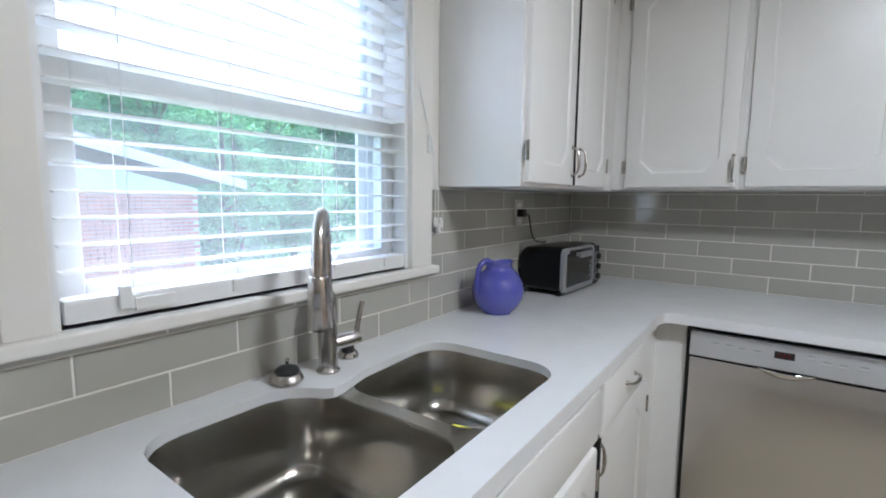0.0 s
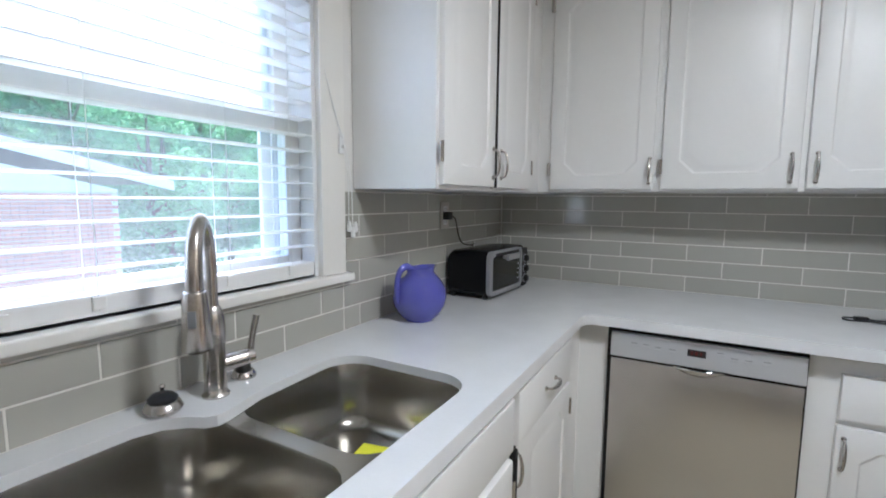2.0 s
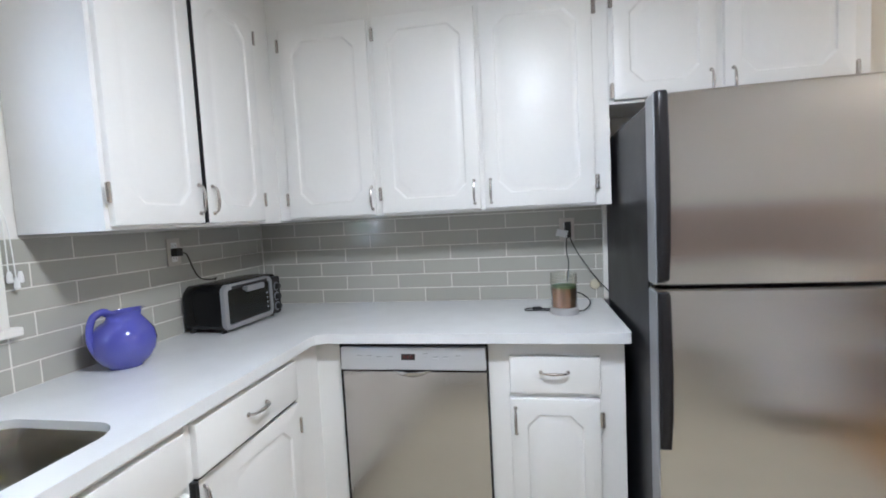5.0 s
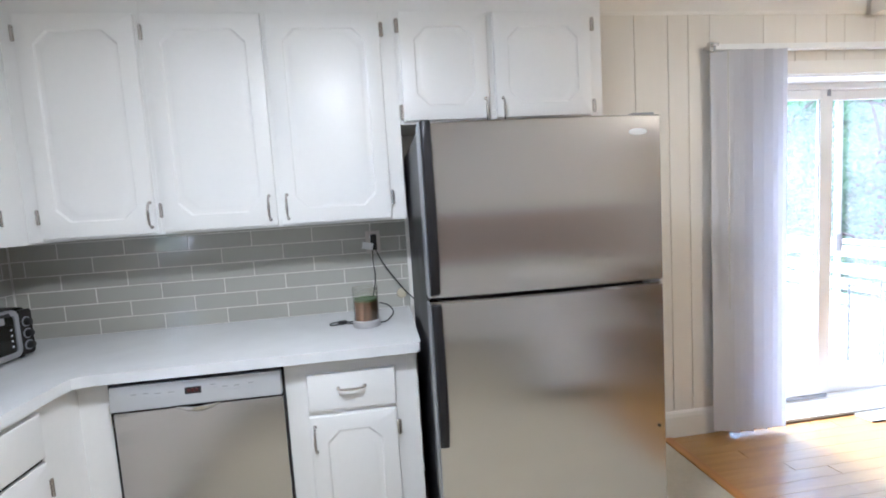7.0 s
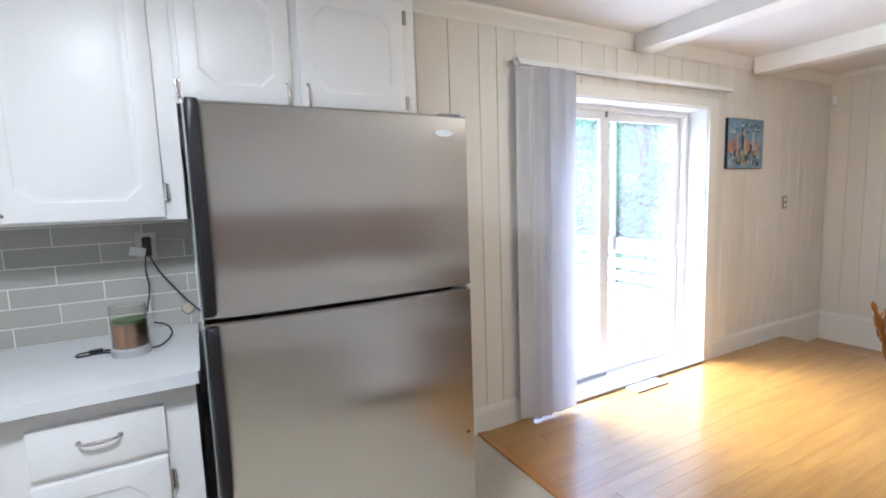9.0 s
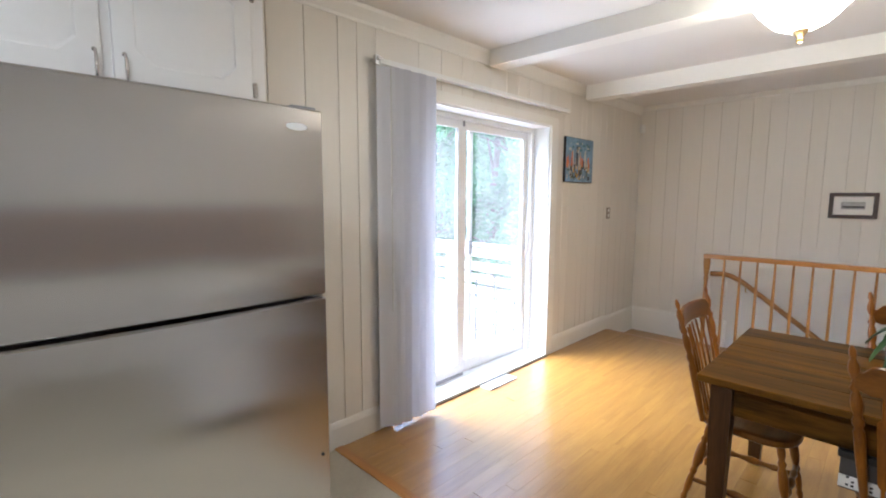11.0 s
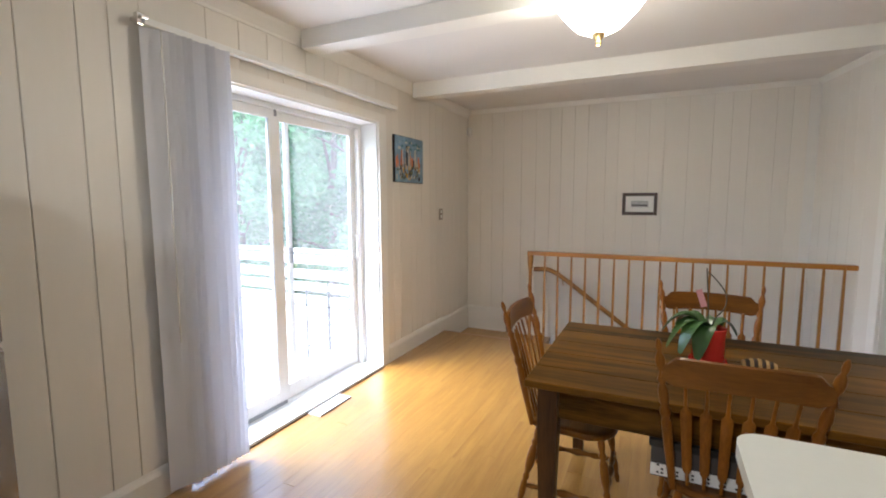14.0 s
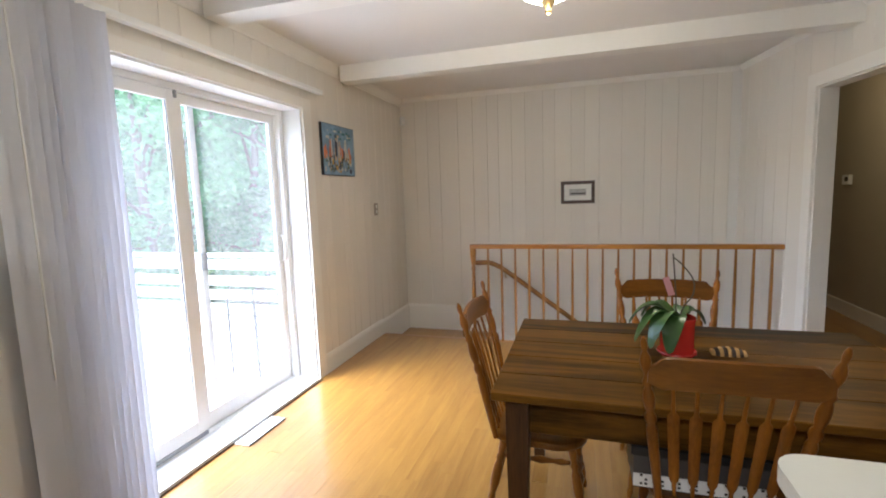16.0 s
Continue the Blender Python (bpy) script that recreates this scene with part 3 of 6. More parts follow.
def sash(x0, x1, y0, y1, name, glass):
    w = 0.062
    s = part(name, boxes((x0, x0 + w, y0, y1, 0.030, 1.986), (x1 - w, x1, y0, y1, 0.030, 1.986), (x0 + w, x1 - w, y0, y1, 1.928, 1.986), (x0 + w, x1 - w, y0, y1, 0.030, 0.13), bev=0.004), M_FRAMEW, patio)
    g = part("pane", box(x0 + w, x1 - w, (y0 + y1) / 2 - 0.003, (y0 + y1) / 2 + 0.003, 0.074, 1.928), glass, s, "hazy glass pane" if glass is M_GLASSH else "clear glass pane")
    g.visible_shadow = False
    part("gasket", boxes((x0 + w, x0 + w + 0.006, y0 + 0.008, y0 + 0.012, 0.074, 1.928), (x1 - w - 0.006, x1 - w, y0 + 0.008, y0 + 0.012, 0.074, 1.928), (x0 + w, x1 - w, y0 + 0.008, y0 + 0.012, 0.074, 0.080)), M_GREYP, s, "grey rubber gasket")
    return s


sash(3.715, 4.512, 0.160, 0.187, "sliding_sash", M_GLASSH)
s2 = sash(4.512, 5.398, 0.195, 0.225, "sliding_sash", M_GLASS)
scr = part("screen_frame", boxes((4.650, 4.695, 0.232, 0.244, 0.03, 1.985), (3.72, 4.650, 0.232, 0.244, 0.03, 0.075), (3.72, 4.650, 0.232, 0.244, 1.945, 1.985), bev=0.002), M_SCREEN, patio, "pale grey screen door frame outside")
part("latch", box(4.648, 4.697, 0.227, 0.232, 0.97, 1.08, 0.002), M_GREYP, scr, "grey screen latch")
part("door_handle", tube([(5.368, 0.195, 0.93), (5.368, 0.168, 0.95), (5.368, 0.164, 1.02), (5.368, 0.168, 1.10), (5.368, 0.195, 1.12)], 0.009), M_WHITEP, s2, "white pull handle")
part("latch", box(5.378, 5.395, 0.183, 0.195, 1.86, 1.93, 0.003), M_WHITEP, s2)
part("door_sweep", boxes((4.495, 4.508, 0.148, 0.160, 1.945, 1.985), (3.72, 4.512, 0.154, 0.1595, 0.030, 0.052)), M_GREYP, patio, "grey sweep and stop")

# vertical blind drawn to one side, with its head rail
vb = thing("vertical_blind", (3.75, -0.08, 0.03), "pale grey vinyl vertical blind drawn aside at the patio door", "blind")
part("head_rail", box(3.545, 5.62, -0.085, -0.045, 2.155, 2.185, 0.004), M_WHITEP, vb)
part("bracket", boxes((3.53, 3.56, -0.09, 0, 2.175, 2.19), (3.52, 3.545, -0.075, -0.05, 2.15, 2.2), bev=0.003), M_CHROME, vb, "small metal bracket")
part("bracket", boxes((5.585, 5.6, -0.06, 0, 2.186, 2.2), bev=0.003), M_CHROME, vb, "small metal bracket")
part("wand", tube([(3.60, -0.105, 2.14), (3.60, -0.107, 1.5), (3.602, -0.105, 0.75)], 0.004), M_WHITEP, vb)
for i in range(13):
    x = 3.578 + 0.0295 * i
    ang = radians(62 + 13 * math.sin(i * 1.7)) if i > 1 else radians(25 + 10 * i)
    cx, cy = math.cos(ang), math.sin(ang)
    sec = []
    for k in range(7):
        s = (k / 6 - 0.5) * 0.089
        bow = 0.004 * (1 - (2 * k / 6 - 1) ** 2)
        sec.append((x + s * cx - bow * cy, -0.075 - abs(s + 0.0445) * cy * 0.75 + bow * cx + 0.022))
    rim = sec + [(a + 0.0012, b + 0.0012) for a, b in reversed(sec)]
    z0 = 0.028 + 0.003 * math.sin(i * 2.3)
    part("vane", loft([[(a, b, z0) for a, b in rim], [(a, b, 2.15) for a, b in rim]]), M_VINYL, vb, smooth=50)

# ---- kitchen window ----
casing("window_casing", "white painted casing round the kitchen window", (0, -1.83, WZ0), [("side_board", (0, 0.02, WY0 - 0.062, WY0, WZ0, WZ1 + 0.08)), ("side_board", (0, 0.02, WY1, WY1 + 0.10, WZ0, WZ1 + 0.08)), ("head_board", (0, 0.02, WY0, WY1, WZ1, WZ1 + 0.08))])
solid("window_stool", box(-0.07, 0.038, -2.42, -1.292, 1.077, 1.103, 0.008, 3), M_TRIM, "white painted window stool with a rounded nose", "window sill", "structure")
solid("window_jamb", boxes((-0.15, 0, WY0, WY0 + 0.014, WZ0, WZ1), (-0.15, 0, WY1 - 0.014, WY1, WZ0, WZ1), (-0.15, 0, WY0 + 0.014, WY1 - 0.014, WZ1 - 0.014, WZ1)), M_FRAMEW, "white window jamb", "window jamb", "structure")
win = thing("window_1", (-0.09, -1.83, WZ0), "white double-hung window above the sink", "window", kind="structure")


def win_sash(x0, x1, z0, z1, bot, top):
    y0, y1, w = WY0 + 0.016, WY1 - 0.016, 0.05
    s = part("sash", boxes((x0, x1, y0, y0 + w, z0, z1), (x0, x1, y1 - w, y1, z0, z1), (x0, x1, y0 + w, y1 - w, z0, z0 + bot), (x0, x1, y0 + w, y1 - w, z1 - top, z1), bev=0.003), M_FRAMEW, win)
    g = part("pane", box((x0 + x1) / 2 - 0.002, (x0 + x1) / 2 + 0.002, y0 + w, y1 - w, z0 + bot, z1 - top), M_GLASSK, s, "clear glass pane")
    g.visible_shadow = False


win_sash(-0.085, -0.052, WZ0 + 0.012, 1.560, 0.055, 0.046)
win_sash(-0.125, -0.092, 1.525, WZ1 - 0.014, 0.036, 0.05)
part("window_film", box(-0.1165, -0.1155, WY0 + 0.066, WY1 - 0.066, 1.561, WZ1 - 0.064), M_FILM, win, "white translucent film on the upper pane")
part("storm_frame", boxes((-0.145, -0.132, WY0 + 0.016, WY0 + 0.05, WZ0, WZ1), (-0.145, -0.132, WY1 - 0.085, WY1 - 0.05, WZ0, WZ1), (-0.145, -0.132, WY1 - 0.045, WY1 - 0.016, WZ0, WZ1), (-0.145, -0.132, WY0 + 0.05, WY1 - 0.085, WZ0, WZ0 + 0.03)), M_FRAMEW, win, "storm window track")

hb = thing("horizontal_blind", (-0.02, -1.83, 1.09), "white faux wood slat blind lowered with open slats", "blind")
BY0, BY1 = WY0 + 0.018, WY1 - 0.016
part("head_rail", box(-0.048, 0.004, BY0, BY1, WZ1 - 0.062, WZ1 - 0.016, 0.003), M_SLAT, hb)
part("bottom_rail", box(-0.045, 0.004, BY0, BY1 - 0.004, 1.110, 1.151, 0.006), M_FRAMEW, hb)
z = 1.196
while z < WZ1 - 0.07:
    bm = loft([[(-0.0465, y, z - 0.0012), (-0.02, y, z + 0.0012), (0.0045, y, z - 0.0012), (0.0045, y, z + 0.0016), (-0.02, y, z + 0.0042), (-0.0465, y, z + 0.0016)] for y in (BY0, BY1)])
    part("slat", bm, M_SLAT, hb)
    z += 0.045
for y in (-2.19, -1.99, -1.71, -1.52):
    for x in (-0.049, 0.006):
        part("ladder_cord", tube([(x, y, 1.12), (x, y, WZ1 - 0.05)], 0.0009, 5, curve=0), M_WHITEP, hb)
    part("cord_guide", boxes((0.004, 0.010, y - 0.012, y + 0.012, 1.122, 1.148), bev=0.002), M_WHITEP, hb)
part("tilt_clip", boxes((0.004, 0.016, -2.215, -2.195, 1.125, 1.166), (0.004, 0.014, -2.19, -2.12, 1.118, 1.142), bev=0.003), M_WHITEP, hb)
part("lift_cord", tube([(0.0, -1.435, 1.90), (0.026, -1.375, 1.62), (0.03, -1.335, 1.50), (0.03, -1.312, 1.40), (0.026, -1.307, 1.25)], 0.0016, 5), M_WHITEP, hb)
part("lift_cord", tube([(0.0, -1.435, 1.88), (0.03, -1.37, 1.60), (0.032, -1.33, 1.50), (0.032, -1.302, 1.40), (0.028, -1.29, 1.24)], 0.0016, 5), M_WHITEP, hb)
for y, zz in ((-1.307, 1.235), (-1.29, 1.215), (-1.278, 1.232)):
    part("tassel", lathe([(0.004, 0.03), (0.007, 0.02), (0.008, 0.0), (0.005, -0.004)], 10, (0.028, y, zz)), M_WHITEP, hb)
solid("cord_cleat", boxes((0.02, 0.028, -1.345, -1.325, 1.47, 1.53), (0.028, 0.04, -1.339, -1.331, 1.485, 1.495), bev=0.003), M_WHITEP, "small white cord cleat screwed to the window casing", "cleat")

# ---- kitchen counters and cabinets ----
CT, CB = 0.912, 0.874
SB = CT - 0.023
big = rounded(0.088, 0.545, -2.245, -1.893, 0.085)
small = rounded(0.148, 0.543, -1.828, -1.466, 0.085)
# one opening round both bowls, with a step behind the tap
opening = [p for p in small[0:12]] + [(0.158, -1.76), (0.172, -1.81), (0.184, -1.850), (0.186, -1.882), (0.172, -1.900), (0.146, -1.912), (0.110, -1.945), (0.093, -1.99)] + [p for p in big[12:24]] + [(0.545, -2.0), (0.544, -1.85), (0.543, -1.70)]
outer = [(0.004, -0.004), (0.004, -3.9), (0.626, -3.9), (0.626, -0.73), (0.634, -0.695), (0.658, -0.677), (0.70, -0.675), (1.81, -0.675), (1.828, -0.668), (1.833, -0.65), (1.833, -0.004)]
top = thing("countertop", (0.3, -1.8, CB), "pale grey white quartz worktop with an undermount sink cutout", "countertop")
bm = plate(outer, [opening], SB, CT)
edges = [e for e in bm.edges if len(e.link_faces) == 2 and e.calc_face_angle(0) > 1.2 and e.verts[0].co.z > CT - 0.001 and e.verts[1].co.z > CT - 0.001]
bmesh.ops.bevel(bm, geom=edges, offset=0.004, segments=2, profile=0.6, affect="EDGES")
part("slab", bm, M_QUARTZ, top, smooth=40)
nose = outer[2:10]
back = [(x - 0.035 if x < 0.65 else x, y + (0.035 if x > 0.65 else 0)) for x, y in nose]
back[1], back[2], back[3], back[4] = (0.591, -0.70), (0.595, -0.66), (0.625, -0.642), (0.67, -0.640)
part("front_edge", plate(nose + back[::-1], [], CB, SB), M_QUARTZ, top, "built-up front edge of the worktop", smooth=40)

sink = thing("sink", (0.34, -1.85, 0.70), "stainless steel undermount double bowl sink", "sink")
B1, B2 = (0.075, 0.536, -2.236, -1.864), (0.134, 0.536, -1.826, -1.434)
part("rim", plate([(0.05, -2.29), (0.57, -2.29), (0.57, -1.41), (0.05, -1.41)], [rounded(*B1, 0.085), rounded(*B2, 0.085)], SB - 0.005, SB - 0.001), M_SINK, sink)
for name, (x0, x1, y0, y1), dz in (("bowl", B1, 0.69), ("bowl", B2, 0.70)):
    L = []
    for ins, z, r in ((0, SB - 0.001, 0.085), (0.003, SB - 0.009, 0.084), (0.010, dz + 0.06, 0.078), (0.014, dz + 0.035, 0.074), (0.024, dz + 0.014, 0.066), (0.042, dz + 0.004, 0.055), (0.065, dz, 0.045), (0.13, dz - 0.003, 0.03)):
        L.append([(x, y, z) for x, y in rounded(x0 + ins, x1 - ins, y0 + ins, y1 - ins, r)])
    b = part(name, loft(L, cap_first=False), M_SINK, sink, smooth=60)
    cx, cy = (x0 + x1) / 2 + 0.03, (y0 + y1) / 2
    part("drain", lathe([(0.052, dz - 0.004), (0.052, dz + 0.002), (0.044, dz + 0.003), (0.040, dz - 0.0005), (0.012, dz - 0.0005), (0.009, dz + 0.008), (0.0, dz + 0.009)], 20, (cx, cy, 0)), M_CHROME, b, "chrome basket drain", smooth=40)
solid("sponge_cloth", move(box(-0.045, 0.045, -0.04, 0.04, 0, 0.014, 0.004), pose(0.325, -1.575, 0.7045, 0, 0, 12)), M_YELLOW, "bright yellow sponge cloth lying in the small bowl", "cloth")

FX, FY = 0.098, -1.824
fa = thing("faucet", (FX, FY, CT), "brushed nickel pull-down kitchen faucet on the worktop", "faucet")
part("base", lathe([(0.028, CT), (0.028, CT + 0.004), (0.0235, CT + 0.009), (0.0225, CT + 0.02), (0.0225, CT + 0.11), (0.0245, CT + 0.135), (0.0235, CT + 0.165), (0.019, CT + 0.188), (0.0135, CT + 0.196)], 28, (FX, FY, 0)), M_NICKEL, fa, smooth=40)
part("neck", tube([(FX, FY, CT + 0.185), (FX, FY, CT + 0.27), (FX + 0.008, FY - 0.009, CT + 0.335), (FX + 0.036, FY - 0.040, CT + 0.378), (FX + 0.064, FY - 0.071, CT + 0.345), (FX + 0.073, FY - 0.081, CT + 0.29), (FX + 0.074, FY - 0.082, CT + 0.235)], [0.0125, 0.0125, 0.0130, 0.0140, 0.0150, 0.0160, 0.0165], 16), M_NICKEL, fa, smooth=60)
hd = part("spray_head", lathe([(0.0165, 0.112), (0.0205, 0.110), (0.022, 0.104), (0.0248, 0.05), (0.0278, 0.004), (0.0268, -0.002), (0.0195, -0.004)], 24, (FX + 0.074, FY - 0.082, CT + 0.138)), M_NICKEL, fa, smooth=40)
part("nozzle", lathe([(0.0, 0.0), (0.0185, 0.0), (0.0185, 0.004), (0.0, 0.005)], 20, (FX + 0.074, FY - 0.082, CT + 0.1325)), M_GAP, hd, "dark spray nozzle")
part("spray_button", move(box(-0.007, 0.007, -0.004, 0.003, -0.016, 0.016, 0.003), pose(FX + 0.0905, FY - 0.1000, CT + 0.20, 0, 0, 43)), M_GREYP, hd, "grey spray button")
hd = part("handle_hub", lathe([(0.0175, 0.0), (0.0185, 0.012), (0.0185, 0.046), (0.0172, 0.0475), (0.0172, 0.0505), (0.0185, 0.052), (0.0175, 0.066), (0.010, 0.070)], 22, (FX + 0.004, FY + 0.016, CT + 0.066), (0.25, 0.96, 0.06)), M_NICKEL, fa, smooth=40)
part("lever", tube([(FX + 0.019, FY + 0.074, CT + 0.072), (FX + 0.021, FY + 0.078, CT + 0.105), (FX + 0.025, FY + 0.090, CT + 0.160)], [0.0095, 0.0072, 0.0078], 12), M_NICKEL, hd, smooth=60)
ag = thing("soap_hole_cover", (0.060, -1.727, CT), "chrome ringed hole cover beside the faucet", "hole cover")
part("ring", lathe([(0.029, CT), (0.029, CT + 0.006), (0.023, CT + 0.016), (0.019, CT + 0.017), (0.017, CT + 0.010)], 20, (0.060, -1.727, 0)), M_CHROME, ag, smooth=40)
part("plug", lathe([(0.016, CT + 0.006), (0.017, CT + 0.028), (0.013, CT + 0.034)], 16, (0.060, -1.727, 0)), M_BLACK, ag, "black rubber plug", smooth=40)
st = thing("sink_strainer", (0.083, -1.927, CT), "steel sink strainer with a black rubber top on the worktop", "strainer")
cup = part("basket", lathe([(0.028, CT), (0.033, CT + 0.004), (0.036, CT + 0.010), (0.031, CT + 0.021), (0.026, CT + 0.025)], 24, (0.083, -1.927, 0)), M_NICKEL, st, smooth=40)
part("stopper", lathe([(0.0265, CT + 0.023), (0.027, CT + 0.030), (0.020, CT + 0.037), (0.008, CT + 0.040)], 24, (0.083, -1.927, 0)), M_BLACK, st, "black rubber stopper", smooth=40)
part("knob", lathe([(0.005, CT + 0.038), (0.0035, CT + 0.048), (0.006, CT + 0.052), (0.004, CT + 0.057)], 12, (0.083, -1.927, 0)), M_CHROME, st, "chrome knob", smooth=40)


def fit_door(name, parent, m, w, h, thick=0.02, handle=None, hinges=(), flat=False, rail=0.062, clip=0.05, hor=False):
    """A door or drawer front at the pose m (its lower corner), with its pull and hinges."""
    d = part(name, move(panel_door(w, h, thick, rail, clip, flat), m), M_CAB, parent, smooth=28)
    if handle:
        hm = m @ Matrix.Translation((handle[0], -thick, handle[1]))
        if hor:
            hm = hm @ pose(0, 0, 0, 0, 90, 0)
        part("handle", move(bow_handle(), hm), M_NICKEL, d, "brushed nickel bow pull", smooth=60)
    for hx, hz in hinges:
        part("hinge", move(hinge(), m @ Matrix.Translation((hx, -thick * 0.75, hz))), M_NICKEL, d, "brushed nickel hinge")
    return d


def wallcab(label, at):
    return thing("wall_cabinet", at, label, "cabinet", "kitchen wall cabinets")


# wall cabinet beside the window
UZ, UT = 1.366, 2.255
c = wallcab("white painted wall cabinet with two raised panel doors beside the window", (0.15, -0.8, UZ))
part("body", box(0.004, 0.31, -1.256, -0.004, UZ, CEIL - 0.002), M_CAB, c)
ML = lambda y, z: pose(0.31, y, z, 0, 0, 90)
fit_door("door", c, ML(-1.240, UZ + 0.012), 0.375, UT - UZ - 0.012, handle=(0.350, 0.085), hinges=((-0.010, 0.095), (-0.010, 0.80)))
fit_door("door", c, ML(-0.845, UZ + 0.012), 0.375, UT - UZ - 0.012, handle=(0.028, 0.085), hinges=((0.385, 0.095), (0.385, 0.80)))
# black strip on the door edge paints the shade between the two doors
part("door_gap_shade", boxes((0.3101, 0.3112, -0.866, -0.8455, UZ + 0.01, UT), (0.3112, 0.3285, -0.8465, -0.8454, UZ + 0.013, UT - 0.002)), M_GAP, c, "black strip painted as shade between the doors")
# wall cabinets of the back wall
VZ = 1.373
c = wallcab("white painted corner wall cabinet with one raised panel door", (0.55, -0.16, VZ))
part("body", box(0.311, 0.814, -0.315, -0.004, VZ, CEIL - 0.002), M_CAB, c)
MB = lambda x, z, y=-0.315: pose(x, y, z)
fit_door("door", c, MB(0.372, VZ + 0.01), 0.428, UT - VZ - 0.01, handle=(0.415, 0.075), hinges=((-0.006, 0.09), (-0.006, 0.80)))
c = wallcab("white painted double wall cabinet above the dishwasher", (1.3, -0.16, VZ))
part("body", box(0.815, 1.834, -0.315, -0.004, VZ, CEIL - 0.002), M_CAB, c)
fit_door("door", c, MB(0.832, VZ + 0.01), 0.452, UT - VZ - 0.01, handle=(0.425, 0.075), hinges=((-0.006, 0.09), (-0.006, 0.80)))
fit_door("door", c, MB(1.304, VZ + 0.01), 0.466, UT - VZ - 0.01, handle=(0.026, 0.075), hinges=((0.473, 0.09), (0.473, 0.80)))
c = wallcab("white painted wall cabinet with two short doors above the refrigerator", (2.3, -0.16, 1.79))
part("body", boxes((1.835, 2.778, -0.315, -0.004, 1.785, CEIL - 0.002)), M_CAB, c)
fit_door("door", c, MB(1.852, 1.797), 0.386, UT - 1.797, handle=(0.366, 0.035), hinges=((-0.008, 0.04), (-0.008, 0.40)))
fit_door("door", c, MB(2.268, 1.797), 0.452, UT - 1.797, handle=(0.030, 0.035), hinges=((0.460, 0.04), (0.460, 0.40)))


def basecab(label, at):
    return thing("base_cabinet", at, label, "cabinet", "kitchen base cabinets")


BL = lambda y, z: pose(0.595, y, z, 0, 0, 90)
BZ = CB - 0.001
c = basecab("white painted sink base cabinet with two doors", (0.3, -1.86, 0))
part("side_panel", box(0.004, 0.595, -2.37, -2.35, 0.1, BZ), M_CAB, c)
part("side_panel", box(0.004, 0.595, -1.372, -1.366, 0.1, BZ), M_CAB, c)
part("face_frame", box(0.585, 0.595, -2.35, -1.372, 0.1, BZ), M_CAB, c)
part("floor_panel", box(0.004, 0.585, -2.35, -1.372, 0.1, 0.12), M_CAB, c)
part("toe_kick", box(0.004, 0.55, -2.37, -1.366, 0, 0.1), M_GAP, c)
fit_door("false_drawer", c, BL(-2.345, 0.712), 0.965, 0.138, flat=True)
fit_door("door", c, BL(-2.345, 0.12), 0.478, 0.57, handle=(0.45, 0.50), clip=0.04)
fit_door("door", c, BL(-1.860, 0.12), 0.478, 0.57, handle=(0.03, 0.50), clip=0.04, hinges=((0.486, 0.48),))
c = basecab("white painted base cabinet with a drawer above a slightly open door", (0.3, -1.09, 0))
part("body", boxes((0.004, 0.595, -1.364, -0.66, 0.1, BZ)), M_CAB, c)
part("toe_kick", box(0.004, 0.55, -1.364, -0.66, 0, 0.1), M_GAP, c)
fit_door("drawer", c, BL(-1.345, 0.706), 0.53, 0.146, handle=(0.27, 0.075), flat=True, hor=True)
fit_door("door", c, BL(-0.815, 0.12) @ pose(0, 0, 0, 0, 0, -3.2) @ Matrix.Translation((-0.53, 0, 0)), 0.53, 0.57, handle=(0.035, 0.50), clip=0.045, hinges=((0.538, 0.48),))
# proud black strips stand in for shade beside and above the ajar door
part("door_gap_shade", boxes((0.5951, 0.6135, -1.3625, -1.349, 0.13, 0.703), (0.5951, 0.600, -1.349, -0.815, 0.694, 0.7045)), M_GAP, c, "black strips painted as shade round the ajar door")
solid("corner_filler", boxes((0.585, 0.704, -0.61, -0.60, 0.0, BZ), (0.585, 0.595, -0.66, -0.61, 0.0, BZ)), M_CAB, "white painted corner filler strip between cabinets", "filler", "structure")
c = basecab("narrow white base cabinet with one drawer beside the refrigerator", (1.56, -0.3, 0))
part("body", boxes((1.312, 1.815, -0.61, -0.004, 0.1, BZ)), M_CAB, c)
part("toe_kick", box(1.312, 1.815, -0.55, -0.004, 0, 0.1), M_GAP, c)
fit_door("drawer", c, MB(1.393, 0.667, -0.61), 0.333, 0.145, handle=(0.166, 0.085), flat=True, hor=True)
fit_door("door", c, MB(1.390, 0.12, -0.61), 0.333, 0.527, handle=(0.02, 0.44), clip=0.045, hinges=((0.340, 0.45), (0.340, 0.09)))
c = basecab("white painted base cabinet under the worktop beside the sink", (0.3, -3.1, 0))
part("body", box(0.004, 0.595, -3.89, -2.372, 0.1, BZ), M_CAB, c)
part("toe_kick", box(0.004, 0.55, -3.89, -2.372, 0, 0.1), M_GAP, c)
for k in range(3):
    fit_door("door", c, BL(-3.87 + 0.5 * k, 0.12), 0.48, 0.57, handle=(0.45, 0.50), clip=0.04)
    fit_door("drawer", c, BL(-3.87 + 0.5 * k, 0.712), 0.48, 0.138, handle=(0.24, 0.07), flat=True, hor=True)

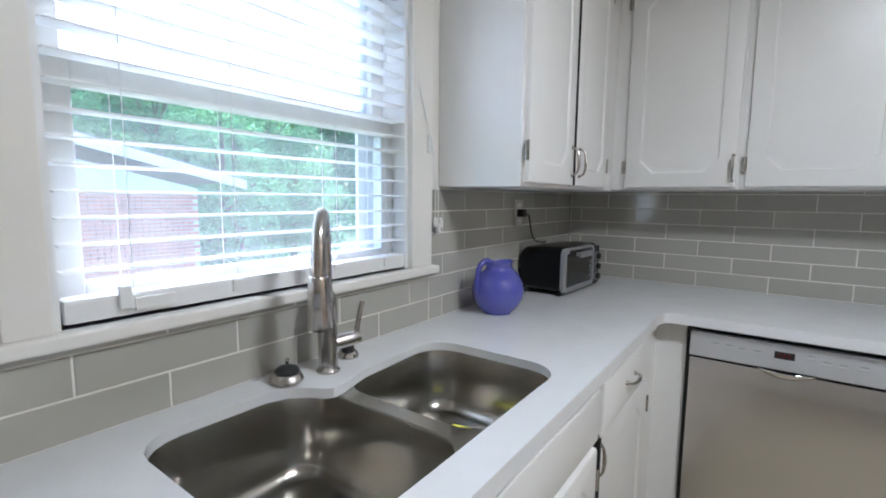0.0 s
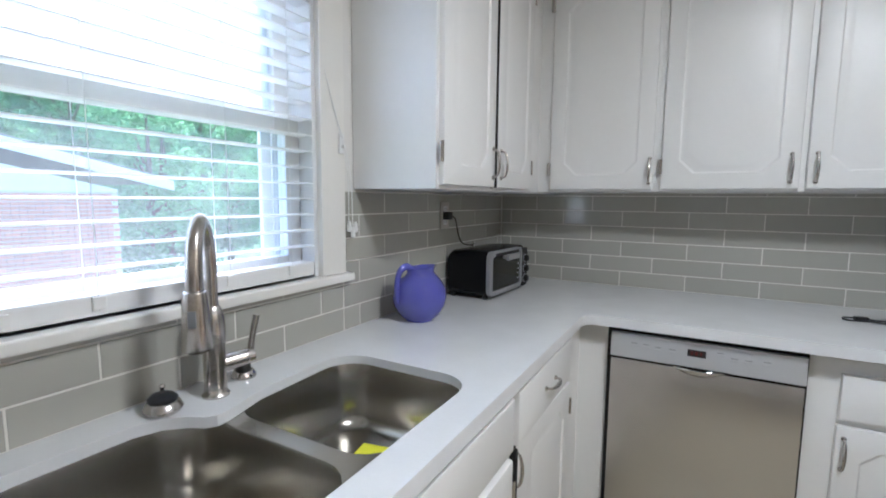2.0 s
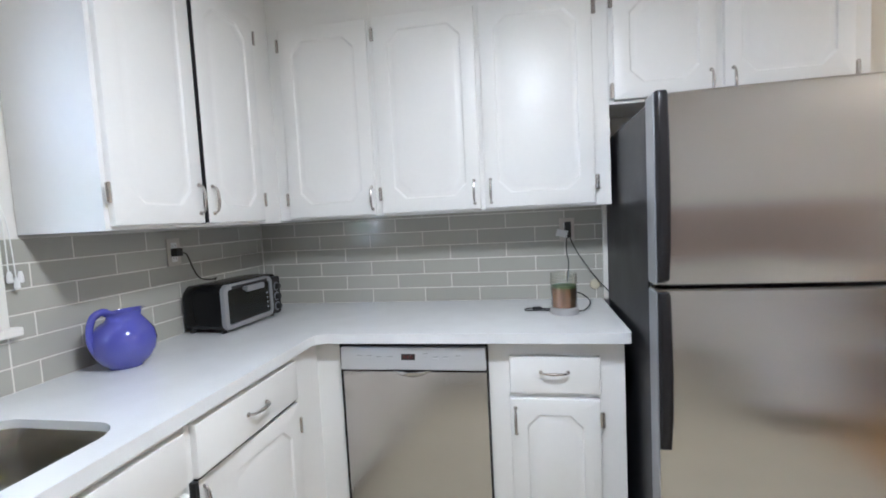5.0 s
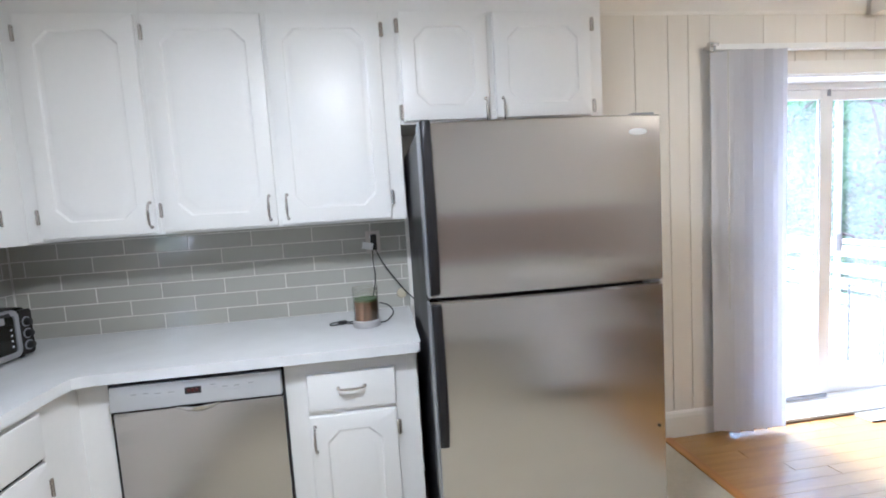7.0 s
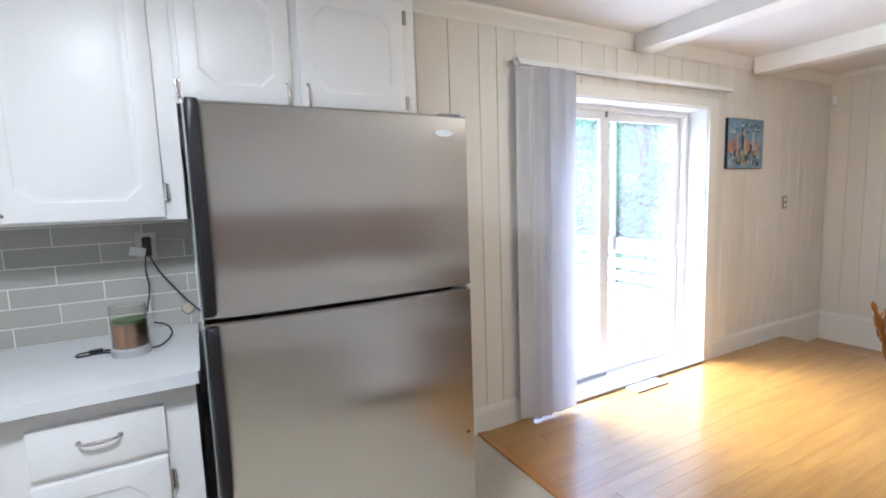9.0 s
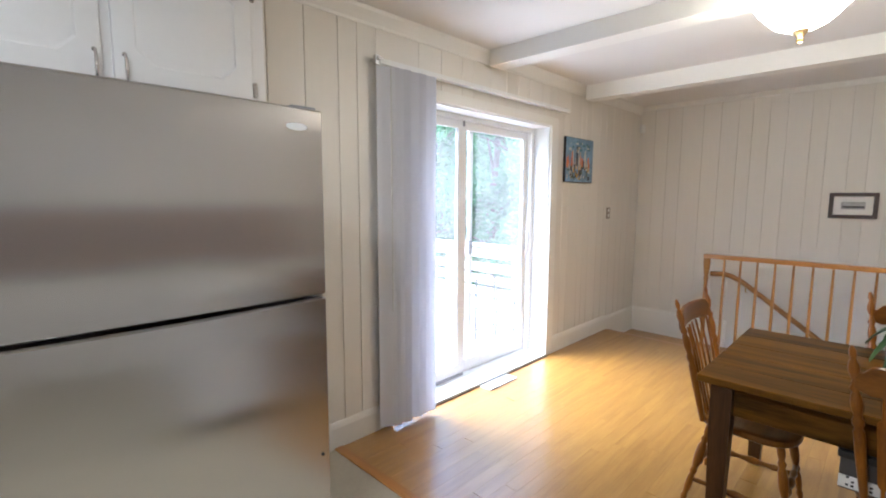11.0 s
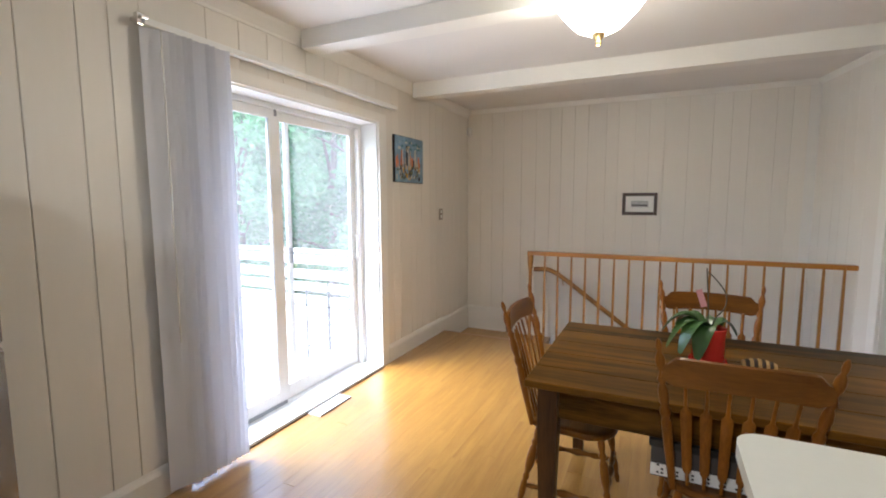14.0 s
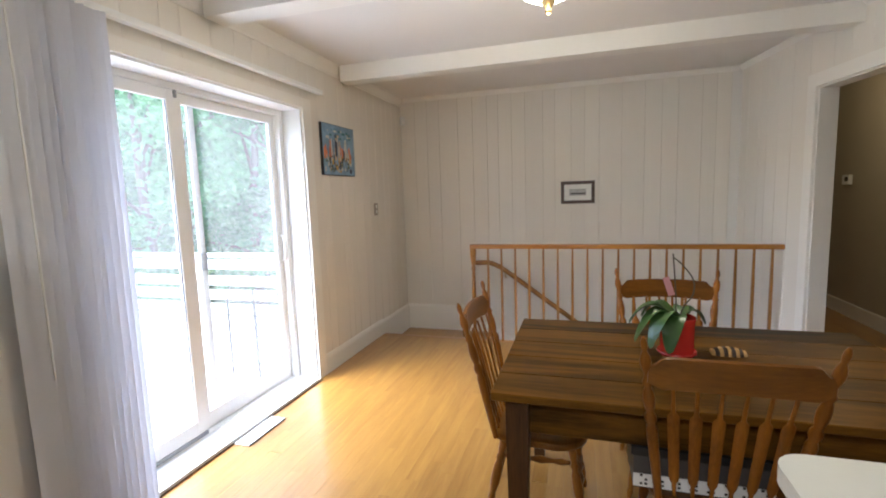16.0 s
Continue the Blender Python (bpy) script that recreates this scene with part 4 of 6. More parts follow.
dw = thing("dishwasher", (1.0, -0.3, 0), "stainless steel dishwasher with a curved pocket handle under the worktop", "dishwasher")
# near-black tub face: shade of the gaps round the door put into colour
part("tub", box(0.7045, 1.311, -0.622, -0.01, 0.1, 0.8725), M_GAP, dw)
part("door", box(0.719, 1.305, -0.636, -0.61, 0.115, 0.750, 0.006), M_STEEL, dw, smooth=40)
cp = part("control_panel", move(box(0.719, 1.305, -0.0, 0.03, 0, 0.090, 0.006), pose(0, -0.654, 0.762, -5, 0, 0)), M_STEELPALE, dw, smooth=40)
L = []
for u in np.linspace(-1, 1, 17):
    q = max(0.03, 1 - u * u)
    x, yf = 1.008 + 0.088 * u, -0.6365
    L.append([(x, yf, 0.7600), (x, yf - 0.014 * q, 0.7590), (x, yf - 0.022 * q, 0.7590 - 0.006 * q), (x, yf - 0.021 * q, 0.7590 - 0.014 * q), (x, yf - 0.012 * q, 0.7590 - 0.026 * q), (x, yf, 0.7590 - 0.032 * q)])
part("pocket_handle", loft(L), M_CHROME, dw, "polished curved pull", smooth=60)
# solid black bar stands in for the shade above the pull
part("recess_shade", box(0.922, 1.094, -0.655, -0.630, 0.7602, 0.7640), M_GAP, dw, "black strip as shade of the finger slot")
CM = pose(0, -0.654, 0.762, -5, 0, 0)
part("display", move(box(0.972, 1.028, -0.0022, 0.004, 0.040, 0.064, 0.001), CM), M_BLACK, cp, "small black display")
part("digits", move(boxes(*[(0.982 + 0.014 * k, 0.989 + 0.014 * k, -0.0032, -0.002, 0.047, 0.058) for k in range(3)]), CM), M_DISPLAY, cp, "lit red digits")
for x, z in ((0.80, 0.044), (0.84, 0.044), (0.88, 0.040), (0.925, 0.040), (1.07, 0.052), (1.11, 0.040), (1.15, 0.040), (1.20, 0.044)):
    part("button", move(box(x - 0.012, x + 0.012, -0.0012, 0.002, z, z + 0.007, 0.001, 1), CM), M_STEELPALE, cp)
    part("caption", move(boxes((x - 0.010, x + 0.010, -0.0006, 0.001, z + 0.012, z + 0.0145)), CM), M_GREYP, cp, "faint grey caption")
part("toe_kick", box(0.713, 1.303, -0.56, -0.54, 0, 0.11), M_BLACK, dw)

# refrigerator
fr = thing("refrigerator", (2.29, -0.45, 0), "stainless steel top-freezer refrigerator with dark handles and black sides", "refrigerator")
part("cabinet", box(1.857, 2.688, -0.80, -0.04, 0.02, 1.672, 0.006), M_FRSIDE, fr)


def fridge_door(z0, z1):
    pts = []
    for z, ins in ((z0, 0.008), (z0 + 0.006, 0.0), (z1 - 0.006, 0.0), (z1, 0.008)):
        lp = [(1.857, -0.815)]
        lp += [(1.857 + 0.831 * k / 14, -0.885 + ins - 0.022 * (1 - (2 * k / 14 - 1) ** 2)) for k in range(15)]
        lp += [(2.688, -0.815)]
        pts.append([(x, y, z) for x, y in lp])
    return loft(pts)


fd = part("freezer_door", fridge_door(1.113, 1.686), M_STEEL, fr, smooth=35)
rd = part("fridge_door", fridge_door(0.10, 1.103), M_STEEL, fr, smooth=35)
part("gasket", box(1.862, 2.68, -0.816, -0.799, 0.11, 1.68), M_BLACK, fr)


def fridge_handle(z0, z1):
    """A long dark grip along the door's edge, with its end turned in."""
    L = []
    for z, o, w in ((z0, 0.0, 0.026), (z0 + 0.012, 0.024, 0.030), (z0 + 0.1, 0.036, 0.032), ((z0 + z1) / 2, 0.040, 0.033), (z1 - 0.1, 0.036, 0.032), (z1 - 0.012, 0.028, 0.032), (z1, 0.022, 0.030)):
        y = -0.888 - o
        L.append([(1.860, -0.878, z), (1.860, y + 0.006, z), (1.865, y, z), (1.860 + w - 0.005, y, z), (1.860 + w, y + 0.006, z), (1.860 + w, -0.878, z)])
    return loft(L)


part("handle", fridge_handle(1.122, 1.69), M_CHAR, fd, "charcoal plastic grip", smooth=50)
part("handle", fridge_handle(0.60, 1.096), M_CHAR, rd, "charcoal plastic grip", smooth=50)
part("edge_trim", box(1.853, 1.858, -0.90, -0.815, 1.12, 1.685, 0.002), M_GREYP, fd, "grey door edge trim")
part("edge_trim", box(1.853, 1.858, -0.90, -0.815, 0.10, 1.096, 0.002), M_GREYP, rd, "grey door edge trim")
bd = lathe([(0.0, 0.0), (1.0, 0.0), (0.9, 0.5), (0.0, 0.6)], 20)
move(bd, pose(2.60, -0.8945, 1.628, 90, 0, 0) @ Matrix.Diagonal((0.036, 0.0115, 0.006, 1)))
part("badge", bd, M_WHITEP, fd, "pale oval badge", smooth=40)
part("screw_hole", lathe([(0.0055, 0), (0.0055, 0.002)], 10, (2.662, -0.8885, 0.578), (0, -1, 0)), M_BLACK, rd, "black plug")
part("hinge_cover", box(2.61, 2.69, -0.85, -0.76, 1.686, 1.70, 0.004), M_GREYP, fr)
part("hinge", box(2.650, 2.686, -0.87, -0.82, 1.1045, 1.1115, 0.001), M_GREYP, fr, "grey middle hinge")
part("kick_grille", box(1.862, 2.68, -0.80, -0.79, 0.0, 0.09), M_BLACK, fr)

# peninsula with a white laminate top, its rounded end beside the walkway
pen = thing("peninsula", (3.05, -3.0, 0), "white topped kitchen peninsula with a rounded corner", "peninsula")
part("top", plate([p for p in rounded(2.72, 3.375, -3.82, -2.262, 0.055)], [], 0.872, 0.905), mat("laminate_top", (0.72, 0.725, 0.67), 0.3, var=0.03, scale=4), pen)
part("body", boxes((2.76, 3.30, -3.80, -2.40, 0.1, 0.872)), M_CAB, pen)
part("toe_kick", box(2.80, 3.28, -3.80, -2.45, 0, 0.1), M_GAP, pen)

# ---- things on the kitchen worktop ----
jug = thing("ball_jug", (0.135, -1.065, CT), "glossy periwinkle blue ceramic ball jug on the worktop", "jug")
JX, JY = 0.135, -1.065
prof = [(0.0, 0), (0.052, 0.0), (0.055, 0.006), (0.075, 0.022), (0.092, 0.055), (0.096, 0.085), (0.090, 0.118), (0.072, 0.145), (0.052, 0.160), (0.045, 0.168), (0.044, 0.182), (0.047, 0.188), (0.043, 0.189), (0.038, 0.178), (0.040, 0.163), (0.03, 0.10)]
b = lathe(prof, 40, (JX, JY, CT))
for v in b.verts:
    h = v.co.z - CT
    if h > 0.158:
        dx, dy = v.co.x - JX, v.co.y - JY
        k = max(0, (dx * 0.35 + dy * 0.937) / 0.05)
        v.co.x += 0.35 * 0.035 * k ** 3 * (h - 0.15) / 0.04
        v.co.y += 0.937 * 0.035 * k ** 3 * (h - 0.15) / 0.04
        v.co.z += 0.006 * k - 0.004
part("body", b, M_PURPLE, jug, smooth=60)
hx, hy = -0.35, -0.937
part("handle", tube([(JX + hx * 0.028, JY + hy * 0.028, CT + 0.176), (JX + hx * 0.056, JY + hy * 0.056, CT + 0.192), (JX + hx * 0.084, JY + hy * 0.084, CT + 0.176), (JX + hx * 0.096, JY + hy * 0.096, CT + 0.13), (JX + hx * 0.092, JY + hy * 0.092, CT + 0.085), (JX + hx * 0.078, JY + hy * 0.078, CT + 0.060)], [0.013, 0.014, 0.014, 0.013, 0.013, 0.013], 12, flat=0.75), M_PURPLE, jug, smooth=60)
# black disc in the mouth paints the shade inside the jug
part("neck_shadow", lathe([(0.0, 0.0), (0.036, 0.0)], 24, (JX + 0.006, JY + 0.014, CT + 0.172)), M_GAP, jug, "black disc as shade inside the spout")

ov = thing("toaster_oven", (0.132, -0.476, CT), "black toaster oven with a silver framed glass door on the worktop", "toaster oven")
OM = pose(0.132, -0.476, CT, 0, 0, 87)
W2, D2, H0, H1 = 0.2, 0.098, 0.014, 0.208
OB = lambda bm: move(bm, OM)
upright = lambda bm, y: move(bm, pose(0, y, 0, 90, 0, 0))


def arch(x0, x1, z0, z1, r, crown):
    """Outline of a front with rounded shoulders and a slightly crowned top."""
    return [(x, z + crown * (1 - (2 * (x - x0) / (x1 - x0) - 1) ** 2) * (z > (z0 + z1) / 2)) for x, z in rounded(x0, x1, z0, z1, r, 7)]


L = []
for y, ins, drop in ((D2, 0.012, 0.02), (D2 - 0.02, 0.002, 0.006), (0.0, 0.0, 0.0), (-D2 + 0.02, 0.0, 0.0), (-D2, 0.002, 0.002)):
    L.append([(x, y, z) for x, z in arch(-W2 + ins, W2 - ins, H0, H1 - drop, 0.034, 0.004)])
part("shell", OB(loft(L)), M_BLACKGL, ov, smooth=45)
hole = arch(-W2 + 0.026, 0.118, H0 + 0.022, H1 - 0.026, 0.012, 0.002)
fr_bm = upright(plate(arch(-W2 + 0.001, 0.138, H0 + 0.001, H1 - 0.004, 0.030, 0.004), [hole], 0, 0.020), -D2)
bmesh.ops.bevel(fr_bm, geom=[e for e in fr_bm.edges if len(e.link_faces) == 2 and e.calc_face_angle(0) > 1.0 and e.verts[0].co.y < -D2 - 0.019 and e.verts[1].co.y < -D2 - 0.019], offset=0.005, segments=2, profile=0.6, affect="EDGES")
dfr = part("door_frame", OB(fr_bm), M_SILVER, ov, "silver grey door frame", smooth=40)
part("inside", OB(box(-W2 + 0.02, 0.125, -D2 - 0.002, -D2 + 0.001, H0 + 0.015, H1 - 0.02)), mat("oven_inside", (0.03, 0.03, 0.026), 0.45, metal=0.3), ov, "dim oven inside")
part("window", OB(box(-W2 + 0.024, 0.118, -D2 - 0.014, -D2 - 0.010, H0 + 0.02, H1 - 0.024)), M_OVENGLASS, dfr, "tinted glass door")
part("rack", OB(boxes(*[(-W2 + 0.032, 0.110, -D2 - 0.0075, -D2 - 0.0045, z, z + 0.0035) for z in (0.088, 0.100)])), M_CHROME, ov, "bright wire rack")
part("top_shade", OB(box(-W2 + 0.05, 0.095, -D2 - 0.0215, -D2 - 0.0195, H1 - 0.026, H1 - 0.012, 0.001)), M_BLACK, dfr, "black band above the door glass")
part("door_handle", OB(boxes((-0.085, 0.035, -D2 - 0.050, -D2 - 0.034, H1 - 0.046, H1 - 0.020), (-0.080, -0.062, -D2 - 0.036, -D2 - 0.018, H1 - 0.040, H1 - 0.024), (0.012, 0.030, -D2 - 0.036, -D2 - 0.018, H1 - 0.040, H1 - 0.024), bev=0.006)), M_SILVER, dfr, "silver bar handle")
cpn = part("control_panel", OB(upright(plate(arch(0.139, W2, H0, H1 - 0.012, 0.014, 0.0), [], 0, 0.018), -D2)), M_CHAR, ov, smooth=40)
for z in (0.050, 0.098, 0.146):
    part("knob", OB(lathe([(0.0165, 0), (0.0165, 0.004), (0.0135, 0.018), (0.0115, 0.019)], 18, (0.169, -D2 - 0.0185, z), (0, -1, 0))), M_BLACK, cpn, smooth=40)
    part("knob_ring", OB(lathe([(0.0205, 0), (0.0205, 0.003), (0.0172, 0.0035)], 18, (0.169, -D2 - 0.018, z), (0, -1, 0))), M_SILVER, cpn, "silver ring")
part("glass_marks", OB(boxes(*[(0.096, 0.103, -D2 - 0.0155, -D2 - 0.0145, z, z + 0.007) for z in (0.058, 0.080, 0.102, 0.124)])), M_PAPER, dfr, "small white marks on the glass")
for x in (-0.17, 0.17):
    for y in (-0.08, 0.075):
        part("foot", OB(lathe([(0.012, 0.0), (0.014, 0.016)], 10, (x, y, 0))), M_BLACK, ov)
part("cord", tube([(0.012 + 0.03, -0.665, 1.262), (0.05, -0.64, 1.25), (0.045, -0.60, 1.18), (0.05, -0.57, 1.14), (0.07, -0.53, 1.128), (0.075, -0.50, 1.132), (0.06, -0.49, 1.122)], 0.003), M_BLACK, ov, "black power cord", smooth=60)
part("plug", box(0.012, 0.045, -0.69, -0.655, 1.248, 1.282, 0.004), M_BLACK, ov)


def outlet(label, m):
    o = solid("wall_outlet", move(box(-0.036, 0.036, -0.006, 0, -0.058, 0.058, 0.003), m), M_PLATE, label, "outlet")
    for z in (-0.026, 0.026):
        part("socket", move(box(-0.016, 0.016, -0.008, -0.0055, z - 0.014, z + 0.014, 0.002), m), M_WHITEP, o)
        part("slot", move(boxes((-0.008, -0.006, -0.0085, -0.0075, z - 0.005, z + 0.006), (0.006, 0.008, -0.0085, -0.0075, z - 0.005, z + 0.006)), m), M_GAP, o)
    return o


outlet("brushed metal duplex outlet with one black plug on sage tile", pose(0.011, -0.672, 1.265, 0, 0, 90))
outlet("brushed metal duplex outlet with two black plugs on sage tile", pose(1.672, -0.011, 1.26))

can = thing("candle_warmer", (1.625, -0.335, CT), "glass candle jar on a round grey warmer with copper wrap", "candle warmer")
CX, CY = 1.625, -0.335
part("base", lathe([(0.0, 0), (0.058, 0), (0.060, 0.004), (0.060, 0.026), (0.056, 0.030), (0.0, 0.030)], 32, (CX, CY, CT)), M_CONC, can, smooth=40)
part("copper_wrap", lathe([(0.0, 0.031), (0.052, 0.031), (0.052, 0.113), (0.0, 0.113)], 32, (CX, CY, CT)), M_COPPER, can, smooth=40)
part("wax", lathe([(0.0, 0.1135), (0.0515, 0.1135), (0.0515, 0.124), (0.044, 0.121), (0.0, 0.119)], 32, (CX, CY, CT)), M_WAX, can, "dark green wax", smooth=40)
# copper wrap is darker over one arc, with a thin dark stripe beside it
for a0, a1, z0, z1, lab in ((-62, 10, 0.034, 0.112, "dark umber side of the copper wrap"), (-100, -92, 0.036, 0.11, "dark stripe on the copper wrap")):
    arc = [(CX + 0.0528 * math.cos(radians(a0 + (a1 - a0) * i / 10)), CY + 0.0528 * math.sin(radians(a0 + (a1 - a0) * i / 10))) for i in range(11)]
    rim = arc + [(CX + (x - CX) * 0.985, CY + (y - CY) * 0.985) for x, y in reversed(arc)]
    part("label", loft([[(x, y, CT + z0) for x, y in rim], [(x, y, CT + z1) for x, y in rim]]), M_UMBER, can, lab, smooth=40)
jg = part("jar", lathe([(0.0545, 0.031), (0.056, 0.034), (0.056, 0.172), (0.0545, 0.175), (0.0535, 0.172), (0.0535, 0.034)], 32, (CX, CY, CT)), M_JARGLASS, can, "clear glass jar", smooth=40)
part("cord", tube([(CX + 0.05, CY, CT + 0.008), (CX + 0.09, CY + 0.03, CT + 0.008), (CX + 0.12, CY + 0.09, CT + 0.03), (CX + 0.10, CY + 0.16, CT + 0.05), (CX + 0.06, CY + 0.14, CT + 0.07)], 0.003), M_BLACK, can, "black cord", smooth=60)
part("cord_loop", tube([(CX - 0.058, CY + 0.03, CT + 0.006), (CX - 0.10, CY + 0.05, CT + 0.005), (CX - 0.16, CY + 0.04, CT + 0.005), (CX - 0.165, CY + 0.075, CT + 0.006), (CX - 0.12, CY + 0.085, CT + 0.006), (CX - 0.06, CY + 0.07, CT + 0.006), (CX + 0.02, CY + 0.10, CT + 0.005)], 0.003), M_BLACK, can, "coiled black cord", smooth=60)
part("switch", move(box(-0.02, 0.02, -0.009, 0.009, 0, 0.014, 0.003), pose(CX - 0.115, CY + 0.075, CT + 0.001, 0, 0, 10)), M_BLACK, can, "inline rocker switch")
pl = thing("plug_pair", (1.672, -0.03, 1.25), "two black plugs with hanging cords in the outlet", "plug")
part("plug", boxes((1.660, 1.690, -0.05, -0.012, 1.222, 1.30), bev=0.005), M_BLACK, pl)
part("tag", move(box(-0.035, 0.02, -0.0008, 0.0008, -0.018, 0.016), pose(1.652, -0.055, 1.245, 0, 12, 8)), M_PAPER, pl, "white paper tag")
part("cord", tube([(1.668, -0.045, 1.225), (1.664, -0.045, 1.16), (1.672, -0.06, 1.10), (1.66, -0.09, 1.02), (1.64, -0.17, 0.96), (1.63, -0.26, 0.93)], 0.0028), M_BLACK, pl, smooth=60)
part("cord", tube([(1.682, -0.045, 1.225), (1.71, -0.04, 1.16), (1.76, -0.03, 1.08), (1.81, -0.03, 1.01), (1.845, -0.03, 0.97), (1.87, -0.03, 0.94)], 0.0028), M_BLACK, pl, smooth=60)
solid("wall_putty", lathe([(0.0, 0.0), (0.026, 0.0), (0.022, 0.008), (0.0, 0.012)], 16, (1.80, -0.010, 0.985), (0, -1, 0)), mat("beige_putty", (0.55, 0.50, 0.36), 0.6), "round beige cover on the tile behind the cord", "cover", smooth=40)

# kitchen ceiling light that shines on the cabinet doors
kl = thing("ceiling_light", (1.55, -1.75, CEIL), "round flush ceiling light with a white glass", "ceiling light")
part("pan", lathe([(0.17, CEIL - 0.001), (0.17, CEIL - 0.025), (0.15, CEIL - 0.03)], 32, (1.55, -1.75, 0)), M_WHITEP, kl)
part("glass", lathe([(0.15, CEIL - 0.03), (0.15, CEIL - 0.06), (0.11, CEIL - 0.09), (0.0, CEIL - 0.10)], 32, (1.55, -1.75, 0)), M_SHADE, kl, "lit white glass", smooth=60)

# ---- dining area ----
RX = 6.62
rail = thing("stair_railing", (RX, -2.2, 0), "golden oak stair railing with slim square balusters", "railing")
part("top_rail", box(RX - 0.03, RX + 0.03, -3.445, -0.945, 0.874, 0.914, 0.010), M_OAKRAILY, rail, smooth=40)
nw = part("newel", lathe([(0.026, 0.0), (0.026, 0.06), (0.018, 0.075), (0.015, 0.10), (0.020, 0.40), (0.016, 0.66), (0.022, 0.69), (0.016, 0.71), (0.022, 0.74), (0.026, 0.78), (0.03, 0.835), (0.028, 0.874)], 16, (RX, -0.972, 0)), M_OAKRAIL, rail, smooth=40)
for i in range(19):
    y = -1.113 - 0.1255 * i
    if y < -3.40:
        break
    bm = loft([[(RX + a * r, y + b * r, z) for a, b in ((-1, -1), (1, -1), (1, 1), (-1, 1))] for r, z in ((0.0095, 0.0), (0.0105, 0.15), (0.0105, 0.55), (0.0075, 0.876))])
    part("baluster", bm, M_OAKRAIL, rail)
wr = thing("wall_handrail", (7.3, -1.3, 0.4), "oak handrail fixed to the panelled stair wall", "handrail")
part("rail", tube([(7.30, -0.84, 0.635), (7.30, -0.98, 0.64), (7.30, -1.08, 0.605), (7.30, -1.20, 0.53), (7.30, -1.81, 0.085), (7.30, -2.6, -0.49)], 0.024, 10, flat=1.2), M_OAKRAIL, wr, smooth=60)
for y, z in ((-1.16, 0.53), (-2.0, -0.08)):
    part("bracket", tube([(7.30, y, z), (7.32, y, z - 0.05), (7.366, y, z - 0.06)], 0.006), M_BRASS, wr, "brass bracket")

cl = thing("dining_light", (4.53, -1.81, CEIL), "ceiling light with a scalloped white glass bowl and brass finial", "ceiling light")
LX, LY = 4.53, -1.81
part("canopy", lathe([(0.10, CEIL - 0.001), (0.10, CEIL - 0.02), (0.06, CEIL - 0.04)], 24, (LX, LY, 0)), M_BRASS, cl, "brass canopy", smooth=40)
bm = lathe([(0.205, CEIL - 0.085), (0.215, CEIL - 0.105), (0.205, CEIL - 0.14), (0.17, CEIL - 0.19), (0.135, CEIL - 0.23), (0.10, CEIL - 0.265), (0.055, CEIL - 0.287), (0.0, CEIL - 0.292)], 60, (LX, LY, 0))
for v in bm.verts:
    a = math.atan2(v.co.y - LY, v.co.x - LX)
    r = math.hypot(v.co.x - LX, v.co.y - LY)
    k = 1 + 0.028 * math.cos(10 * a) * (r / 0.2)
    v.co.x, v.co.y = LX + (v.co.x - LX) * k, LY + (v.co.y - LY) * k
part("bowl", bm, M_SHADE, cl, "lit white glass bowl", smooth=60)
part("finial", lathe([(0.026, CEIL - 0.285), (0.030, CEIL - 0.292), (0.026, CEIL - 0.30), (0.016, CEIL - 0.315), (0.010, CEIL - 0.322), (0.014, CEIL - 0.33), (0.012, CEIL - 0.34), (0.004, CEIL - 0.345)], 16, (LX, LY, 0)), M_BRASS, cl, "brass finial", smooth=40)

# table
TZ = 0.72
tb = thing("dining_table", (4.38, -2.36, 0), "dark stained plank dining table with square tapered legs", "table")
tx = [3.905, 4.09, 4.28, 4.47, 4.66, 4.845]
for a, b in zip(tx, tx[1:]):
    part("plank", box(a + 0.0008, b - 0.0008, -3.075, -1.655, TZ - 0.028, TZ, 0.003, 1), M_TABLE, tb)
part("apron", box(3.975, 3.997, -2.99, -1.74, TZ - 0.16, TZ - 0.028, 0.002), M_TABLE, tb)
part("apron", box(4.755, 4.777, -2.99, -1.74, TZ - 0.16, TZ - 0.028, 0.002), M_TABLE, tb)
part("apron", box(3.997, 4.755, -1.765, -1.743, TZ - 0.16, TZ - 0.028, 0.002), M_TABLEZ, tb)
part("apron", box(3.997, 4.755, -2.987, -2.965, TZ - 0.16, TZ - 0.028, 0.002), M_TABLEZ, tb)
for x in (3.94, 4.735):
    for y in (-3.02, -1.775):
        w = 0.075
        L = [[(x + w / 2 + s * a, y + w / 2 + s * b, z) for a, b in ((-1, -1), (1, -1), (1, 1), (-1, 1))] for s, z in ((0.024, 0), (0.026, 0.02), (0.0375, TZ - 0.19), (0.0375, TZ - 0.0285))]
        part("leg", loft(L), M_TABLEZ, tb)

# chairs


